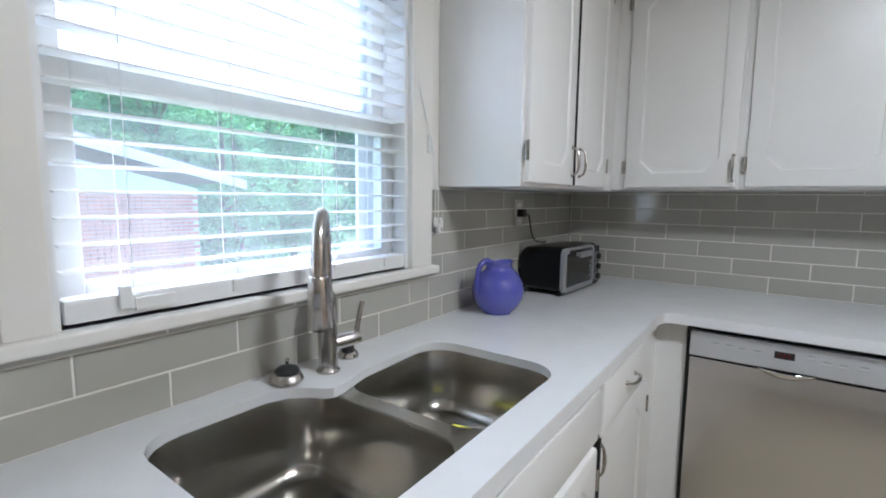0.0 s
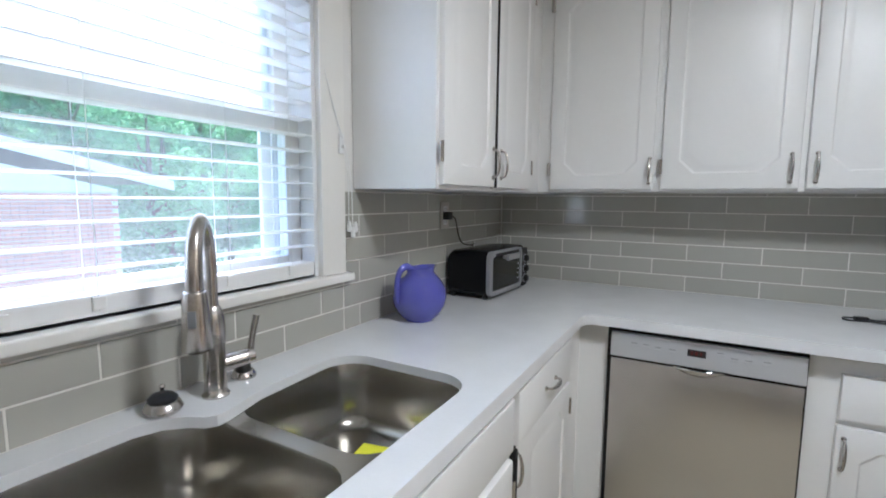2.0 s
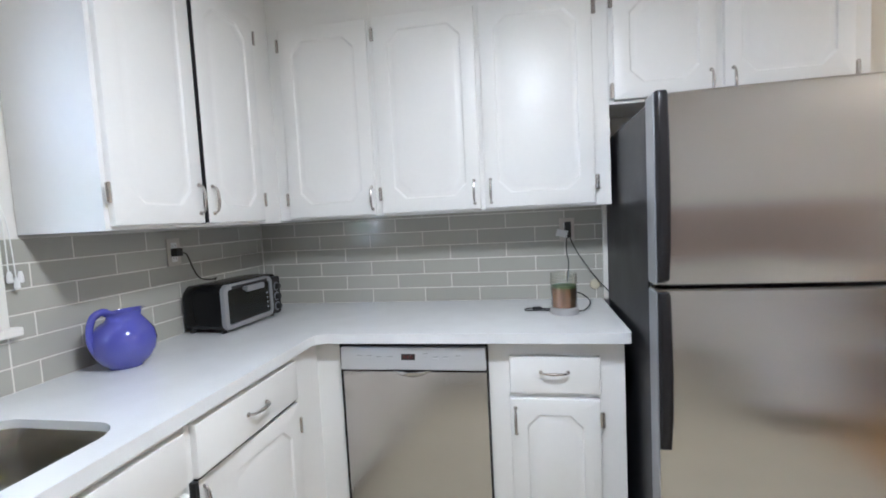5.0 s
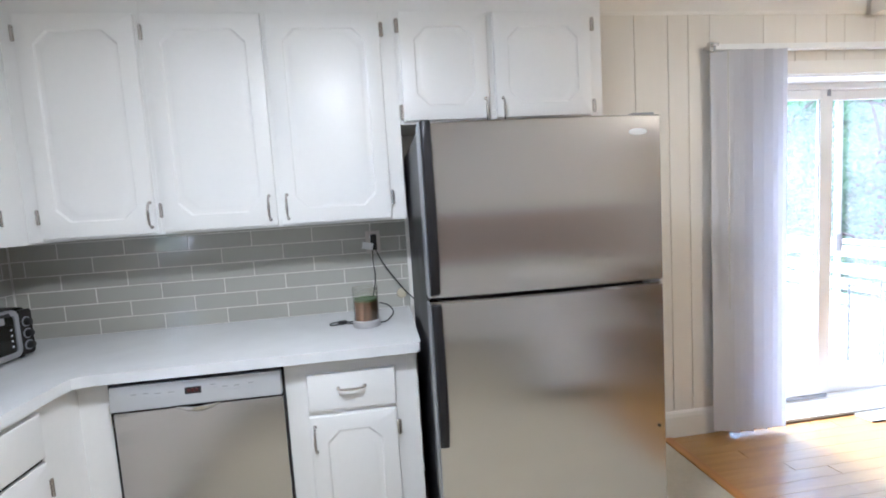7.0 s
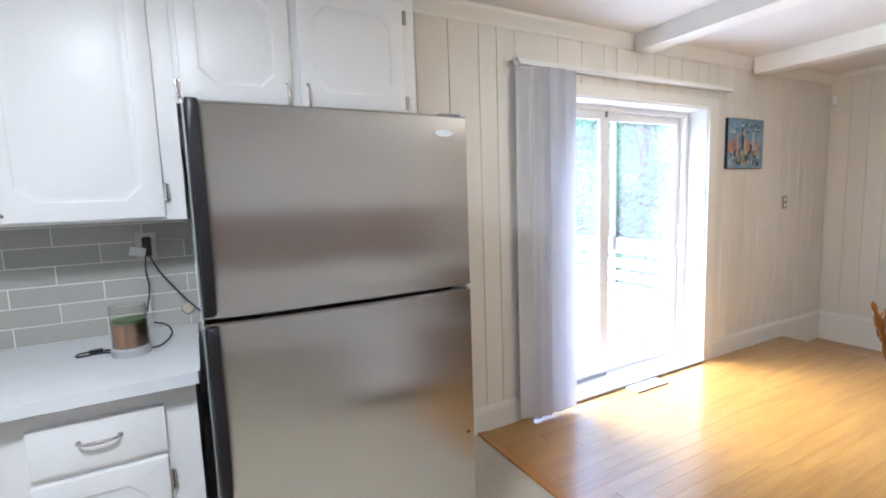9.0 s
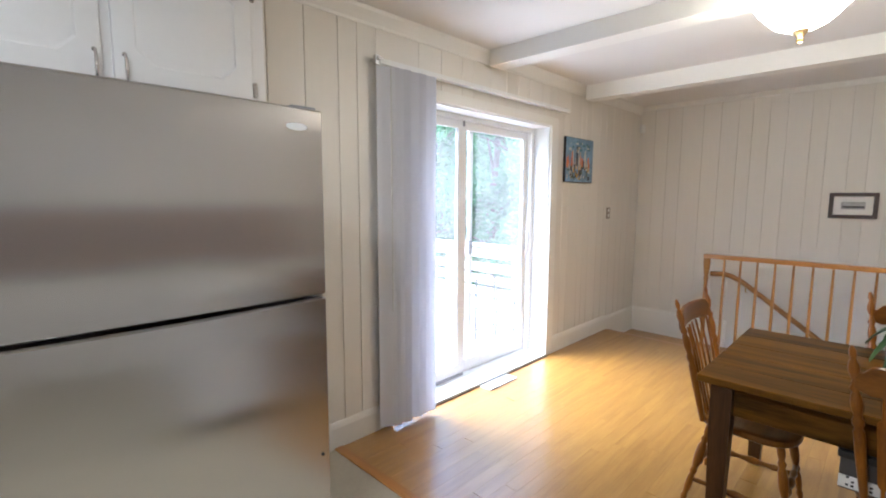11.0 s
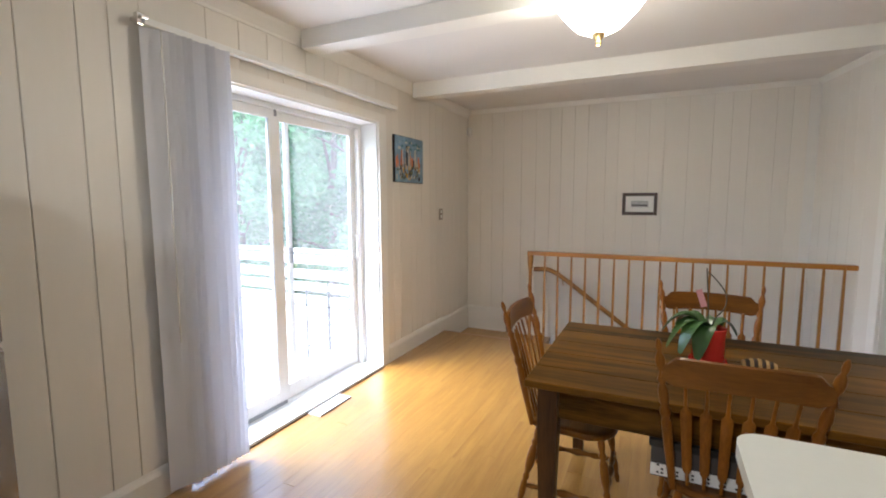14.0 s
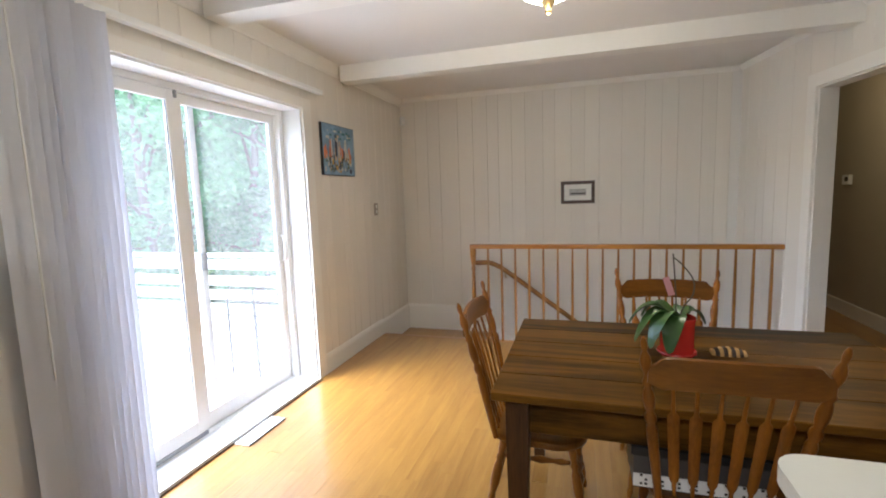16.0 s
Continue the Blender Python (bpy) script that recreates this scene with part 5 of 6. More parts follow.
def make_chair(label):
    """A turned wooden chair; its back is at -y, it faces +y; the seat is 0.42 m high."""
    ch = thing("dining_chair", (0, 0, 0), label, "chair", "chairs round the table")
    SH = 0.425
    out = []
    for k in range(28):
        a = 2 * math.pi * k / 28
        x, y = math.cos(a), math.sin(a)
        sx = 0.205 * (1 + 0.06 * (y > 0)) * math.copysign(abs(x) ** 0.62, x)
        sy = 0.20 * math.copysign(abs(y) ** 0.62, y)
        out.append((sx, sy))
    L = [[(x * s, y * s, z) for x, y in out] for s, z in ((0.93, SH - 0.034), (0.99, SH - 0.026), (1.0, SH - 0.014), (0.98, SH - 0.003), (0.93, SH), (0.75, SH - 0.006), (0.4, SH - 0.010))]
    part("seat", loft(L), M_MAPLEX, ch, smooth=50)

    def spindle(a, b, radii, seg=12):
        a, b = Vector(a), Vector(b)
        n = len(radii)
        return tube([a + (b - a) * i / (n - 1) for i in range(n)], radii, seg, curve=0)

    leg = [0.0084, 0.0118, 0.0143, 0.0101, 0.0134, 0.0151, 0.0151, 0.0151, 0.0143, 0.0101, 0.0160, 0.0101, 0.0143, 0.0176, 0.0193, 0.0197, 0.0193, 0.0185, 0.0176, 0.0109, 0.0176, 0.0109, 0.0151, 0.0160, 0.0151, 0.0134]
    feet = {}
    for sx in (-1, 1):
        for sy, fy in ((-1, -0.215), (1, 0.19)):
            top, bot = Vector((0.145 * sx, 0.13 * sy, SH - 0.03)), Vector((0.205 * sx, fy, 0.0))
            feet[sx, sy] = (top, bot)
            part("leg", spindle(bot, top, leg), M_MAPLE, ch, smooth=60)
    at = lambda s, k: feet[s][1].lerp(feet[s][0], k)
    st = [0.009, 0.011, 0.010, 0.016, 0.010, 0.013, 0.019, 0.013, 0.010, 0.016, 0.010, 0.011, 0.009]
    for sx in (-1, 1):
        part("stretcher", spindle(at((sx, -1), 0.30), at((sx, 1), 0.30), st), M_MAPLEX, ch, smooth=60)
    part("stretcher", spindle(at((-1, 1), 0.42), at((1, 1), 0.42), st), M_MAPLEX, ch, smooth=60)
    part("stretcher", spindle(at((-1, -1), 0.42), at((1, -1), 0.42), st), M_MAPLEX, ch, smooth=60)
    # back posts with turned finials
    post = [0.0109, 0.0113, 0.0117, 0.0121, 0.0125, 0.0129, 0.0133, 0.0137, 0.0140, 0.0144, 0.0148, 0.0152, 0.0156, 0.0156, 0.0160, 0.0160, 0.0164, 0.0164, 0.0164, 0.0117, 0.0172, 0.0172, 0.0109, 0.0140, 0.0164, 0.0172, 0.0164, 0.0140, 0.0101, 0.0156, 0.0094, 0.0078, 0.0129, 0.0156, 0.0156, 0.0125, 0.0070, 0.0101, 0.0094, 0.0039]
    lean = lambda z: -0.165 - 0.19 * (z - SH) - 0.06 * max(0, z - SH - 0.25)
    wide = lambda z: 0.172 + 0.121 * (z - SH)
    for sx in (-1, 1):
        n = len(post)
        pts = []
        for i in range(n):
            z = SH - 0.02 + (0.965 - SH + 0.02) * i / (n - 1)
            pts.append((sx * wide(z), lean(z), z))
        part("post", tube(pts, post, 14, curve=0), M_MAPLE, ch, smooth=60)
    # crest rail, bowed back with raised shoulders
    L = []
    for i in range(25):
        u = -1 + 2 * i / 24
        x = u * 0.222
        bow = -0.03 * (1 - u * u)
        e = abs(u)
        top = 0.905 + 0.008 * (1 - u * u) - (0.028 if e > 0.93 else 0.028 * max(0, (e - 0.80) / 0.13) ** 2)
        bot = 0.808 + 0.014 * (1 - u * u) + (0.02 * max(0, (e - 0.85) / 0.15))
        y0 = lean(0.86) + bow
        L.append([(x, y0 - 0.010, bot), (x, y0 + 0.010, bot), (x, y0 + 0.006, (top + bot) / 2), (x, y0 + 0.004, top - 0.004), (x, y0 - 0.002, top), (x, y0 - 0.012, top - 0.004), (x, y0 - 0.014, (top + bot) / 2)])
    part("crest_rail", loft(L), M_MAPLEX, ch, smooth=50)
    # arrow shaped back slats
    for i in range(6):
        u = -0.76 + 1.52 * i / 5
        xb, xt = u * 0.165, u * 0.20
        bow = -0.03 * (1 - u * u)
        L = []
        for z, w, d in ((SH - 0.01, 0.006, 0.006), (SH + 0.045, 0.0065, 0.0065), (SH + 0.055, 0.0125, 0.005), (SH + 0.068, 0.0145, 0.005), (SH + 0.272, 0.0172, 0.005), (SH + 0.288, 0.0168, 0.005), (SH + 0.300, 0.0075, 0.006), (SH + 0.315, 0.0062, 0.0062), (0.825, 0.0055, 0.0055)):
            k = (z - SH) / (0.825 - SH)
            x = xb + (xt - xb) * k
            y = lean(z) + 0.012 + bow * (0.35 + 0.65 * k)
            L.append([(x + w * math.cos(a), y + d * math.sin(a), z) for a in [2 * math.pi * j / 8 for j in range(8)]])
        part("slat", loft(L), M_MAPLE, ch, smooth=40)
    return ch


ch = make_chair("warm brown turned wooden chair with arrow slats pushed under the table")
ch.matrix_basis = pose(4.105, -2.347, 0, 0, 0, -90)
tagged(copy_thing(ch, pose(4.725, -2.354, 0, 0, 0, 90)), "warm brown turned wooden chair between the table and the stair railing")
tagged(copy_thing(ch, pose(4.365, -1.775, 0, 0, 0, 181)), "warm brown turned wooden chair at the table end")

bx = thing("storage_box", (4.08, -2.33, 0.42), "black lidded box with a white patterned band on the chair seat", "box")
part("body", box(3.972, 4.18, -2.50, -2.105, 0.418, 0.53, 0.006), mat("box_grey", (0.06, 0.055, 0.055), 0.5), bx)
part("lid", box(3.965, 4.187, -2.508, -2.097, 0.53, 0.556, 0.006), M_BLACK, bx, "black lid")
part("band", box(3.9685, 3.9715, -2.50, -2.105, 0.425, 0.468), M_PAPER, bx, "white band")
for k in range(8):
    y = -2.125 - 0.048 * k
    part("motif", boxes(*[(3.967, 3.9684, y - 0.008 - 0.014 * a, y - 0.014 * a, 0.433 + 0.014 * b, 0.440 + 0.014 * b) for a, b in ((0, 0), (1, 1), (0, 2), (1, 0))]), M_BLACK, bx, "small black motif")

pot = thing("orchid", (4.42, -2.305, TZ), "potted orchid with strap leaves in a red glazed pot", "plant")
PX, PY = 4.42, -2.305
part("saucer", lathe([(0.0, 0.0), (0.062, 0.0), (0.073, 0.012), (0.070, 0.018), (0.055, 0.012), (0.0, 0.010)], 28, (PX, PY, TZ)), M_RED, pot, smooth=40)
part("pot", lathe([(0.0, 0.011), (0.058, 0.011), (0.062, 0.03), (0.062, 0.12), (0.066, 0.150), (0.064, 0.153), (0.058, 0.145), (0.0, 0.140)], 28, (PX, PY, TZ)), M_RED, pot, smooth=40)
part("bark_mix", lathe([(0.0, 0.144), (0.05, 0.142), (0.058, 0.135)], 20, (PX, PY, TZ)), M_STEM, pot)


def strap_leaf(ang, length, rise, width, droop):
    L = []
    for i in range(11):
        t = i / 10
        r = 0.012 + length * t
        z = TZ + 0.147 + rise * math.sin(t * 2.2) - droop * t * t
        w = width * 1.15 * (math.sin(math.pi * min(1, 0.16 + 0.80 * t)) ** 0.55)
        c, s = math.cos(ang), math.sin(ang)
        x, y = PX + r * c, PY + r * s
        L.append([(x - s * w, y + c * w, z + 0.010), (x, y, z), (x + s * w, y - c * w, z + 0.010), (x + s * w, y - c * w, z + 0.008), (x, y, z - 0.003), (x - s * w, y + c * w, z + 0.008)])
    return loft(L)


for a, ln, ri, w, dr in ((84, 0.165, 0.080, 0.027, 0.10), (104, 0.15, 0.070, 0.033, 0.15), (130, 0.13, 0.075, 0.036, 0.16), (158, 0.11, 0.05, 0.038, 0.15), (-80, 0.09, 0.055, 0.030, 0.07), (-30, 0.09, 0.05, 0.028, 0.05), (58, 0.13, 0.075, 0.026, 0.08)):
    part("leaf", strap_leaf(radians(a), ln, ri, w, dr), M_LEAF, pot, smooth=60)
part("stake", tube([(PX, PY + 0.004, TZ + 0.11), (PX + 0.002, PY + 0.008, TZ + 0.25), (PX + 0.004, PY + 0.020, TZ + 0.40)], 0.0028, 6), M_STEM, pot)
part("flower_stem", tube([(PX, PY, TZ + 0.12), (PX, PY - 0.02, TZ + 0.19), (PX, PY - 0.052, TZ + 0.24), (PX, PY - 0.052, TZ + 0.30), (PX, PY - 0.01, TZ + 0.36), (PX, PY + 0.018, TZ + 0.385)], 0.0028, 6), M_STEM, pot)
part("tag", move(box(-0.012, 0.012, -0.0006, 0.0006, -0.04, 0.035), pose(PX - 0.005, PY + 0.035, TZ + 0.275, 0, 18, 80)), M_PINK, pot, "pale pink plant tag")

sl = thing("striped_slipper", (4.45, -2.485, TZ), "ochre and brown striped knitted oval on the table", "knitwear")
for k in range(9):
    y = -2.432 - 0.0135 * k
    r = 0.036 * math.sqrt(max(0.12, 1 - ((k - 4) / 5.2) ** 2))
    L = []
    for s, dy in ((0.9, 0), (1.0, 0.004), (1.0, 0.0095), (0.9, 0.0134)):
        L.append([(4.45 + s * r * math.cos(a), y - dy, TZ + 0.001 + s * r * 0.85 * max(0, math.sin(a))) for a in [math.pi * j / 10 for j in range(11)] + [math.pi * 1.5]])
    part("stripe", loft(L), M_STRIPE_A if k % 2 == 0 else M_STRIPE_B, sl, smooth=50)

# wall things
pc = thing("painting", (5.91, -0.015, 1.77), "small canvas painting of a colourful city skyline", "painting")
part("canvas", box(5.66, 6.165, -0.034, -0.0095, 1.57, 1.965, 0.002), mat("painted_sky", (0.20, 0.32, 0.46), 0.6, var=0.5, scale=9, fine=40), pc)
part("edge", box(5.656, 6.169, -0.031, -0.0095, 1.566, 1.969, 0.002), M_BLACK, pc, "black painted canvas edge")
rng = random.Random(4)
PAL = {"orange": (0.60, 0.19, 0.07), "ochre": (0.50, 0.32, 0.08), "cream": (0.5, 0.4, 0.28), "navy": (0.012, 0.016, 0.045), "teal": (0.04, 0.16, 0.20), "leaf": (0.07, 0.10, 0.04), "rose": (0.42, 0.13, 0.10), "white": (0.5, 0.52, 0.5)}
PM = {k: mat("paint_" + k, v, 0.5, var=0.3, scale=20, fine=90, bump=0.06) for k, v in PAL.items()}
strokes = {k: bmesh.new() for k in PAL}
for i in range(150):
    u, w = rng.uniform(0.02, 0.94), rng.uniform(0.008, 0.035)
    if i < 34:
        k, z0 = rng.choice(("orange", "rose", "white", "cream", "navy", "orange", "white")), rng.uniform(0.26, 0.38)
        h = rng.uniform(0.12, 0.52) * (1 - abs(u - 0.5))
    elif i < 125:
        k, z0, h = rng.choice(("navy", "leaf", "white", "navy", "ochre", "white", "leaf", "navy")), rng.uniform(0.03, 0.32), rng.uniform(0.03, 0.10)
    else:
        k, z0, h = rng.choice(("white", "teal", "cream")), rng.uniform(0.66, 0.92), rng.uniform(0.015, 0.05)
        w *= 1.8
    x0, z0 = 5.665 + 0.46 * u, 1.575 + 0.385 * z0
    y = -0.0345 - 0.00004 * i
    lp = [(x0 - w * 0.5, z0), (x0 + w * 0.45, z0 + rng.uniform(-0.006, 0.006)), (x0 + w * 0.4, z0 + 0.385 * h), (x0 - w * 0.1, z0 + 0.385 * h + 0.006), (x0 - w * 0.5, z0 + 0.385 * h - 0.004)]
    lp = [(min(6.16, max(5.665, a)), min(1.96, max(1.575, b))) for a, b in lp]
    join(strokes[k], loft([[(a, y, b) for a, b in lp], [(a, y - 0.0009, b) for a, b in lp]]))
for k, b in strokes.items():
    part("brushwork", b, PM[k], pc, kind="stuff")

pf = thing("framed_picture", (FAR_X - 0.02, -1.90, 1.36), "small dark wood framed print on the panelled wall", "picture")
FXP = FAR_X - 0.0095
y0, y1, z0, z1 = -2.067, -1.738, 1.250, 1.476
part("frame", boxes((FXP - 0.022, FXP, y0, y0 + 0.032, z0, z1), (FXP - 0.022, FXP, y1 - 0.032, y1, z0, z1), (FXP - 0.022, FXP, y0 + 0.032, y1 - 0.032, z0, z0 + 0.032), (FXP - 0.022, FXP, y0 + 0.032, y1 - 0.032, z1 - 0.032, z1), bev=0.004), M_FRAMED, pf)
part("mat_board", box(FXP - 0.010, FXP, y0 + 0.03, y1 - 0.03, z0 + 0.03, z1 - 0.03), M_PAPER, pf, "cream mat board")
part("print", boxes((FXP - 0.0112, FXP - 0.0101, -1.985, -1.822, 1.332, 1.394)), mat("print_grey", (0.45, 0.45, 0.46), 0.8, var=0.3, scale=30), pf, "small grey landscape print")
part("print_line", boxes((FXP - 0.0122, FXP - 0.0113, -1.978, -1.83, 1.345, 1.358), (FXP - 0.0122, FXP - 0.0113, -1.985, -1.822, 1.3315, 1.334), (FXP - 0.0122, FXP - 0.0113, -1.985, -1.822, 1.392, 1.394)), M_CHAR, pf, "dark lines of the print")

sw = thing("light_switch", (6.60, -0.012, 1.265), "brushed steel double switch plate on the panelled wall", "switch")
part("plate", box(6.562, 6.642, -0.0155, -0.0095, 1.205, 1.322, 0.002), mat("switch_plate", (0.35, 0.31, 0.26), 0.35, metal=0.6), sw)
for z in (1.238, 1.289):
    part("rocker", box(6.590, 6.614, -0.021, -0.0155, z - 0.016, z + 0.016, 0.003), M_WHITEP, sw)
se = thing("alarm_sensor", (7.33, -0.04, 2.2), "small white corner alarm sensor below the ceiling", "sensor")
part("housing", move(box(-0.03, 0.03, -0.022, 0.022, -0.045, 0.045, 0.008), pose(7.335, -0.040, 2.205, 0, 0, 45)), M_WHITEP, se, smooth=40)
part("lens", move(box(-0.02, 0.02, -0.026, -0.020, -0.03, 0.005, 0.004), pose(7.335, -0.040, 2.205, 0, 0, -45)), M_FRAMEW, se)
th = thing("thermostat", (8.2, -4.575, 1.40), "small white thermostat on the hall wall", "thermostat")
part("case", box(8.20, 8.33, -4.584, -4.55, 1.35, 1.45, 0.006), M_WHITEP, th)
part("screen", box(8.22, 8.275, -4.5505, -4.548, 1.385, 1.43), M_BLACK, th, "dark screen")

ve = thing("floor_register", (4.65, -0.09, 0.0), "white metal floor register in front of the patio door", "floor vent")
VM = pose(4.65, -0.098, 0.003, 0, 0, 0)
part("frame", move(boxes((-0.165, 0.165, -0.05, -0.036, 0, 0.007), (-0.165, 0.165, 0.036, 0.05, 0, 0.007), (-0.165, -0.15, -0.036, 0.036, 0, 0.007), (0.15, 0.165, -0.036, 0.036, 0, 0.007), bev=0.002), VM), M_WHITEP, ve)
# dark strip paints the shadow line in front of the register
part("front_shadow", move(box(-0.165, 0.165, -0.0535, -0.0505, 0, 0.006), VM), M_CHAR, ve, "dark strip for the shadow along the front edge")
part("duct", move(box(-0.15, 0.15, -0.036, 0.036, 0.0004, 0.0012), VM), M_GREYP, ve, "grey duct below")
for k in range(22):
    x = -0.145 + 0.29 * k / 21
    part("slat", move(boxes((x - 0.0025, x + 0.0025, -0.036, 0.036, 0.002, 0.006)), VM), M_WHITEP, ve)

# ---- outside ----
GZ = -1.7
ground = solid("ground", box(-400, 400, -400, 400, GZ - 0.5, GZ), M_LAWN, "rough green lawn round the house", "ground", "structure")
deck = thing("deck", (5.3, 2.4, -0.14), "weathered pale wooden deck outside the patio door", "deck", kind="structure")
for i in range(44):
    y = 0.27 + 0.1 * i
    part("plank", box(2.0, 7.5, y, y + 0.094, -0.17, -0.14, 0.003, 1), M_DECK, deck)
part("post", boxes(*[(x, x + 0.1, 4.45, 4.55, GZ, -0.17) for x in (2.1, 4.7, 7.35)]), M_DECK, deck)
dr = thing("deck_railing", (7.42, 2.3, -0.14), "weathered wooden deck railing with flat horizontal boards", "railing")
for y in (0.35, 1.7, 3.05, 4.4):
    part("post", box(7.40, 7.49, y, y + 0.09, -0.4, 0.66, 0.004), M_DECK, dr)
for x in (2.2, 3.9, 5.6):
    part("post", box(x, x + 0.09, 4.50, 4.59, -0.4, 0.66, 0.004), M_DECK, dr)
part("cap", box(7.36, 7.52, 0.3, 4.62, 0.66, 0.70, 0.004), M_DECK, dr)
part("cap", box(2.1, 7.36, 4.46, 4.62, 0.66, 0.70, 0.004), M_DECK, dr)
for z in (0.50, 0.28, 0.09, -0.10):
    part("board", box(7.375, 7.40, 0.3, 4.55, z, z + 0.13, 0.003), M_DECK, dr)
    part("board", box(2.1, 7.375, 4.475, 4.50, z, z + 0.13, 0.003), M_DECK, dr)
ps = thing("plant_stand", (5.85, 0.85, -0.14), "slim wrought iron plant stand on the deck", "plant stand")
for x, y in ((5.66, 0.72), (5.98, 0.72), (5.66, 1.0), (5.98, 1.0)):
    part("leg", tube([(x, y, -0.138), (x, y, 0.55)], 0.011, 6, curve=0), M_IRON, ps)
for z in (0.53, 0.22, -0.02):
    part("ring", tube([(5.66, 0.72, z), (5.98, 0.72, z), (5.98, 1.0, z), (5.66, 1.0, z), (5.66, 0.72, z)], 0.007, 6, curve=0), M_IRON, ps)
part("scroll", tube([(5.70, 0.72, 0.0), (5.78, 0.72, 0.10), (5.86, 0.72, 0.02), (5.92, 0.72, 0.12), (5.97, 0.72, 0.20)], 0.006, 6), M_IRON, ps)

# neighbouring brick house seen through the kitchen window
hs = thing("brick_house", (-9.0, -3.0, GZ), "neighbouring brick house with a pale gable and low roof", "house")
HX, HE, HZ = -9.0, 2.33, 1.42
part("wall", boxes((HX - 7, HX - 0.02, -9.0, HE, GZ, HZ)), M_CONC, hs, "pale mortar wall behind the brick")
verts, faces = [], []
zz, row = -1.2, 0
while zz < HZ - 0.06:
    y = -4.5 + (0.11 if row % 2 else 0)
    while y < HE - 0.11:
        b = len(verts)
        x0, x1 = HX - 0.02, HX
        verts += [(x0, y, zz), (x1, y, zz), (x1, y + 0.205, zz), (x0, y + 0.205, zz), (x0, y, zz + 0.062), (x1, y, zz + 0.062), (x1, y + 0.205, zz + 0.062), (x0, y + 0.205, zz + 0.062)]
        faces += [(b, b + 3, b + 2, b + 1), (b + 4, b + 5, b + 6, b + 7), (b, b + 1, b + 5, b + 4), (b + 1, b + 2, b + 6, b + 5), (b + 2, b + 3, b + 7, b + 6)]
        y += 0.217
    zz += 0.074
    row += 1
me = bpy.data.meshes.new("brick_course")
me.from_pydata(verts, [], faces)
me.materials.append(M_BRICK)
bo = new("brick_course", me)
bo.parent = hs
bo.location = Vector((0, 0, 0)) - Vector((-9.0, -3.0, GZ))
tagged(bo, "red brown brick courses", kind="stuff")
SL = 0.228
ridge_y = -3.4
gz = lambda y: HZ + 0.02 + SL * (HE - y) + 0.08
part("gable", loft([[(x, HE, HZ), (x, HE, gz(HE) - 0.05), (x, ridge_y, gz(ridge_y) - 0.05), (x, -9.0, gz(HE) - 0.05), (x, -9.0, HZ)] for x in (HX - 0.25, HX)]), M_SIDING, hs, "pale horizontal gable siding")
for side, ye in ((1, 3.22), (-1, -10.0)):
    za = 1.60
    zr = za + SL * (3.22 - ridge_y)
    part("roof", loft([[(x, ye, za), (x, ridge_y, zr), (x, ridge_y, zr + 0.10), (x, ye, za + 0.10)] for x in (HX - 7.5, HX + 0.35)]), M_SHINGLE, hs, "grey shingle roof")
    part("rake_board", loft([[(x, ye, za - 0.13), (x, ridge_y, zr - 0.13), (x, ridge_y, zr + 0.06), (x, ye, za + 0.06)] for x in (HX + 0.34, HX + 0.39)]), M_SIDING, hs, "white rake board")
    part("soffit", loft([[(x, ye, za - 0.02), (x, ridge_y, zr - 0.02), (x, ridge_y, zr - 0.005), (x, ye, za - 0.005)] for x in (HX, HX + 0.34)]), M_SIDING, hs, "white soffit")

# trees


def tree_mesh(seed, height, spread, leaves, size):
    """Trunk and limbs, and a crown of many leaves in uneven clumps; returns both bmesh and mesh data."""
    r = random.Random(seed)
    tr = tube([(0, 0, 0), (0.1 * r.random(), 0.1, height * 0.3), (0.2 * r.random(), -0.1, height * 0.62), (0.1, 0.1, height * 0.9)], [0.20, 0.15, 0.09, 0.03], 10)
    clumps = []
    for i in range(34):
        a = r.uniform(0, 2 * math.pi)
        h = r.uniform(0.12, 1.0)
        rad = spread * (0.35 + 0.65 * math.sin(math.pi * min(0.97, 0.15 + 0.8 * h))) * math.sqrt(r.random())
        clumps.append((Vector((rad * math.cos(a), rad * math.sin(a), height * h)), r.uniform(0.45, 1.0) * spread * 0.36))
    for c, s in clumps[:14]:
        base = Vector((0, 0, min(c.z * 0.75, height * 0.8)))
        tube([base, base.lerp(c, 0.5) + Vector((0, 0, 0.15)), c], [0.06, 0.04, 0.012], 6, bm=tr, curve=3)
    V, F = [], []
    for i in range(leaves):
        c, s = clumps[r.randrange(len(clumps))]
        d = Vector((r.gauss(0, 1), r.gauss(0, 1), r.gauss(0, 0.75)))
        d *= s * (0.55 + 0.45 * r.random()) / max(0.4, d.length)
        p = c + d
        u = Vector((r.gauss(0, 1), r.gauss(0, 1), r.gauss(0, 0.6))).normalized()
        w = u.cross(Vector((r.gauss(0, 1), r.gauss(0, 1), r.gauss(0, 1)))).normalized()
        L = size * r.uniform(0.6, 1.3)
        b = len(V)
        V += [tuple(p - u * L), tuple(p + w * L * 0.45), tuple(p + u * L), tuple(p - w * L * 0.45)]
        F.append((b, b + 1, b + 2, b + 3))
    return tr, V, F


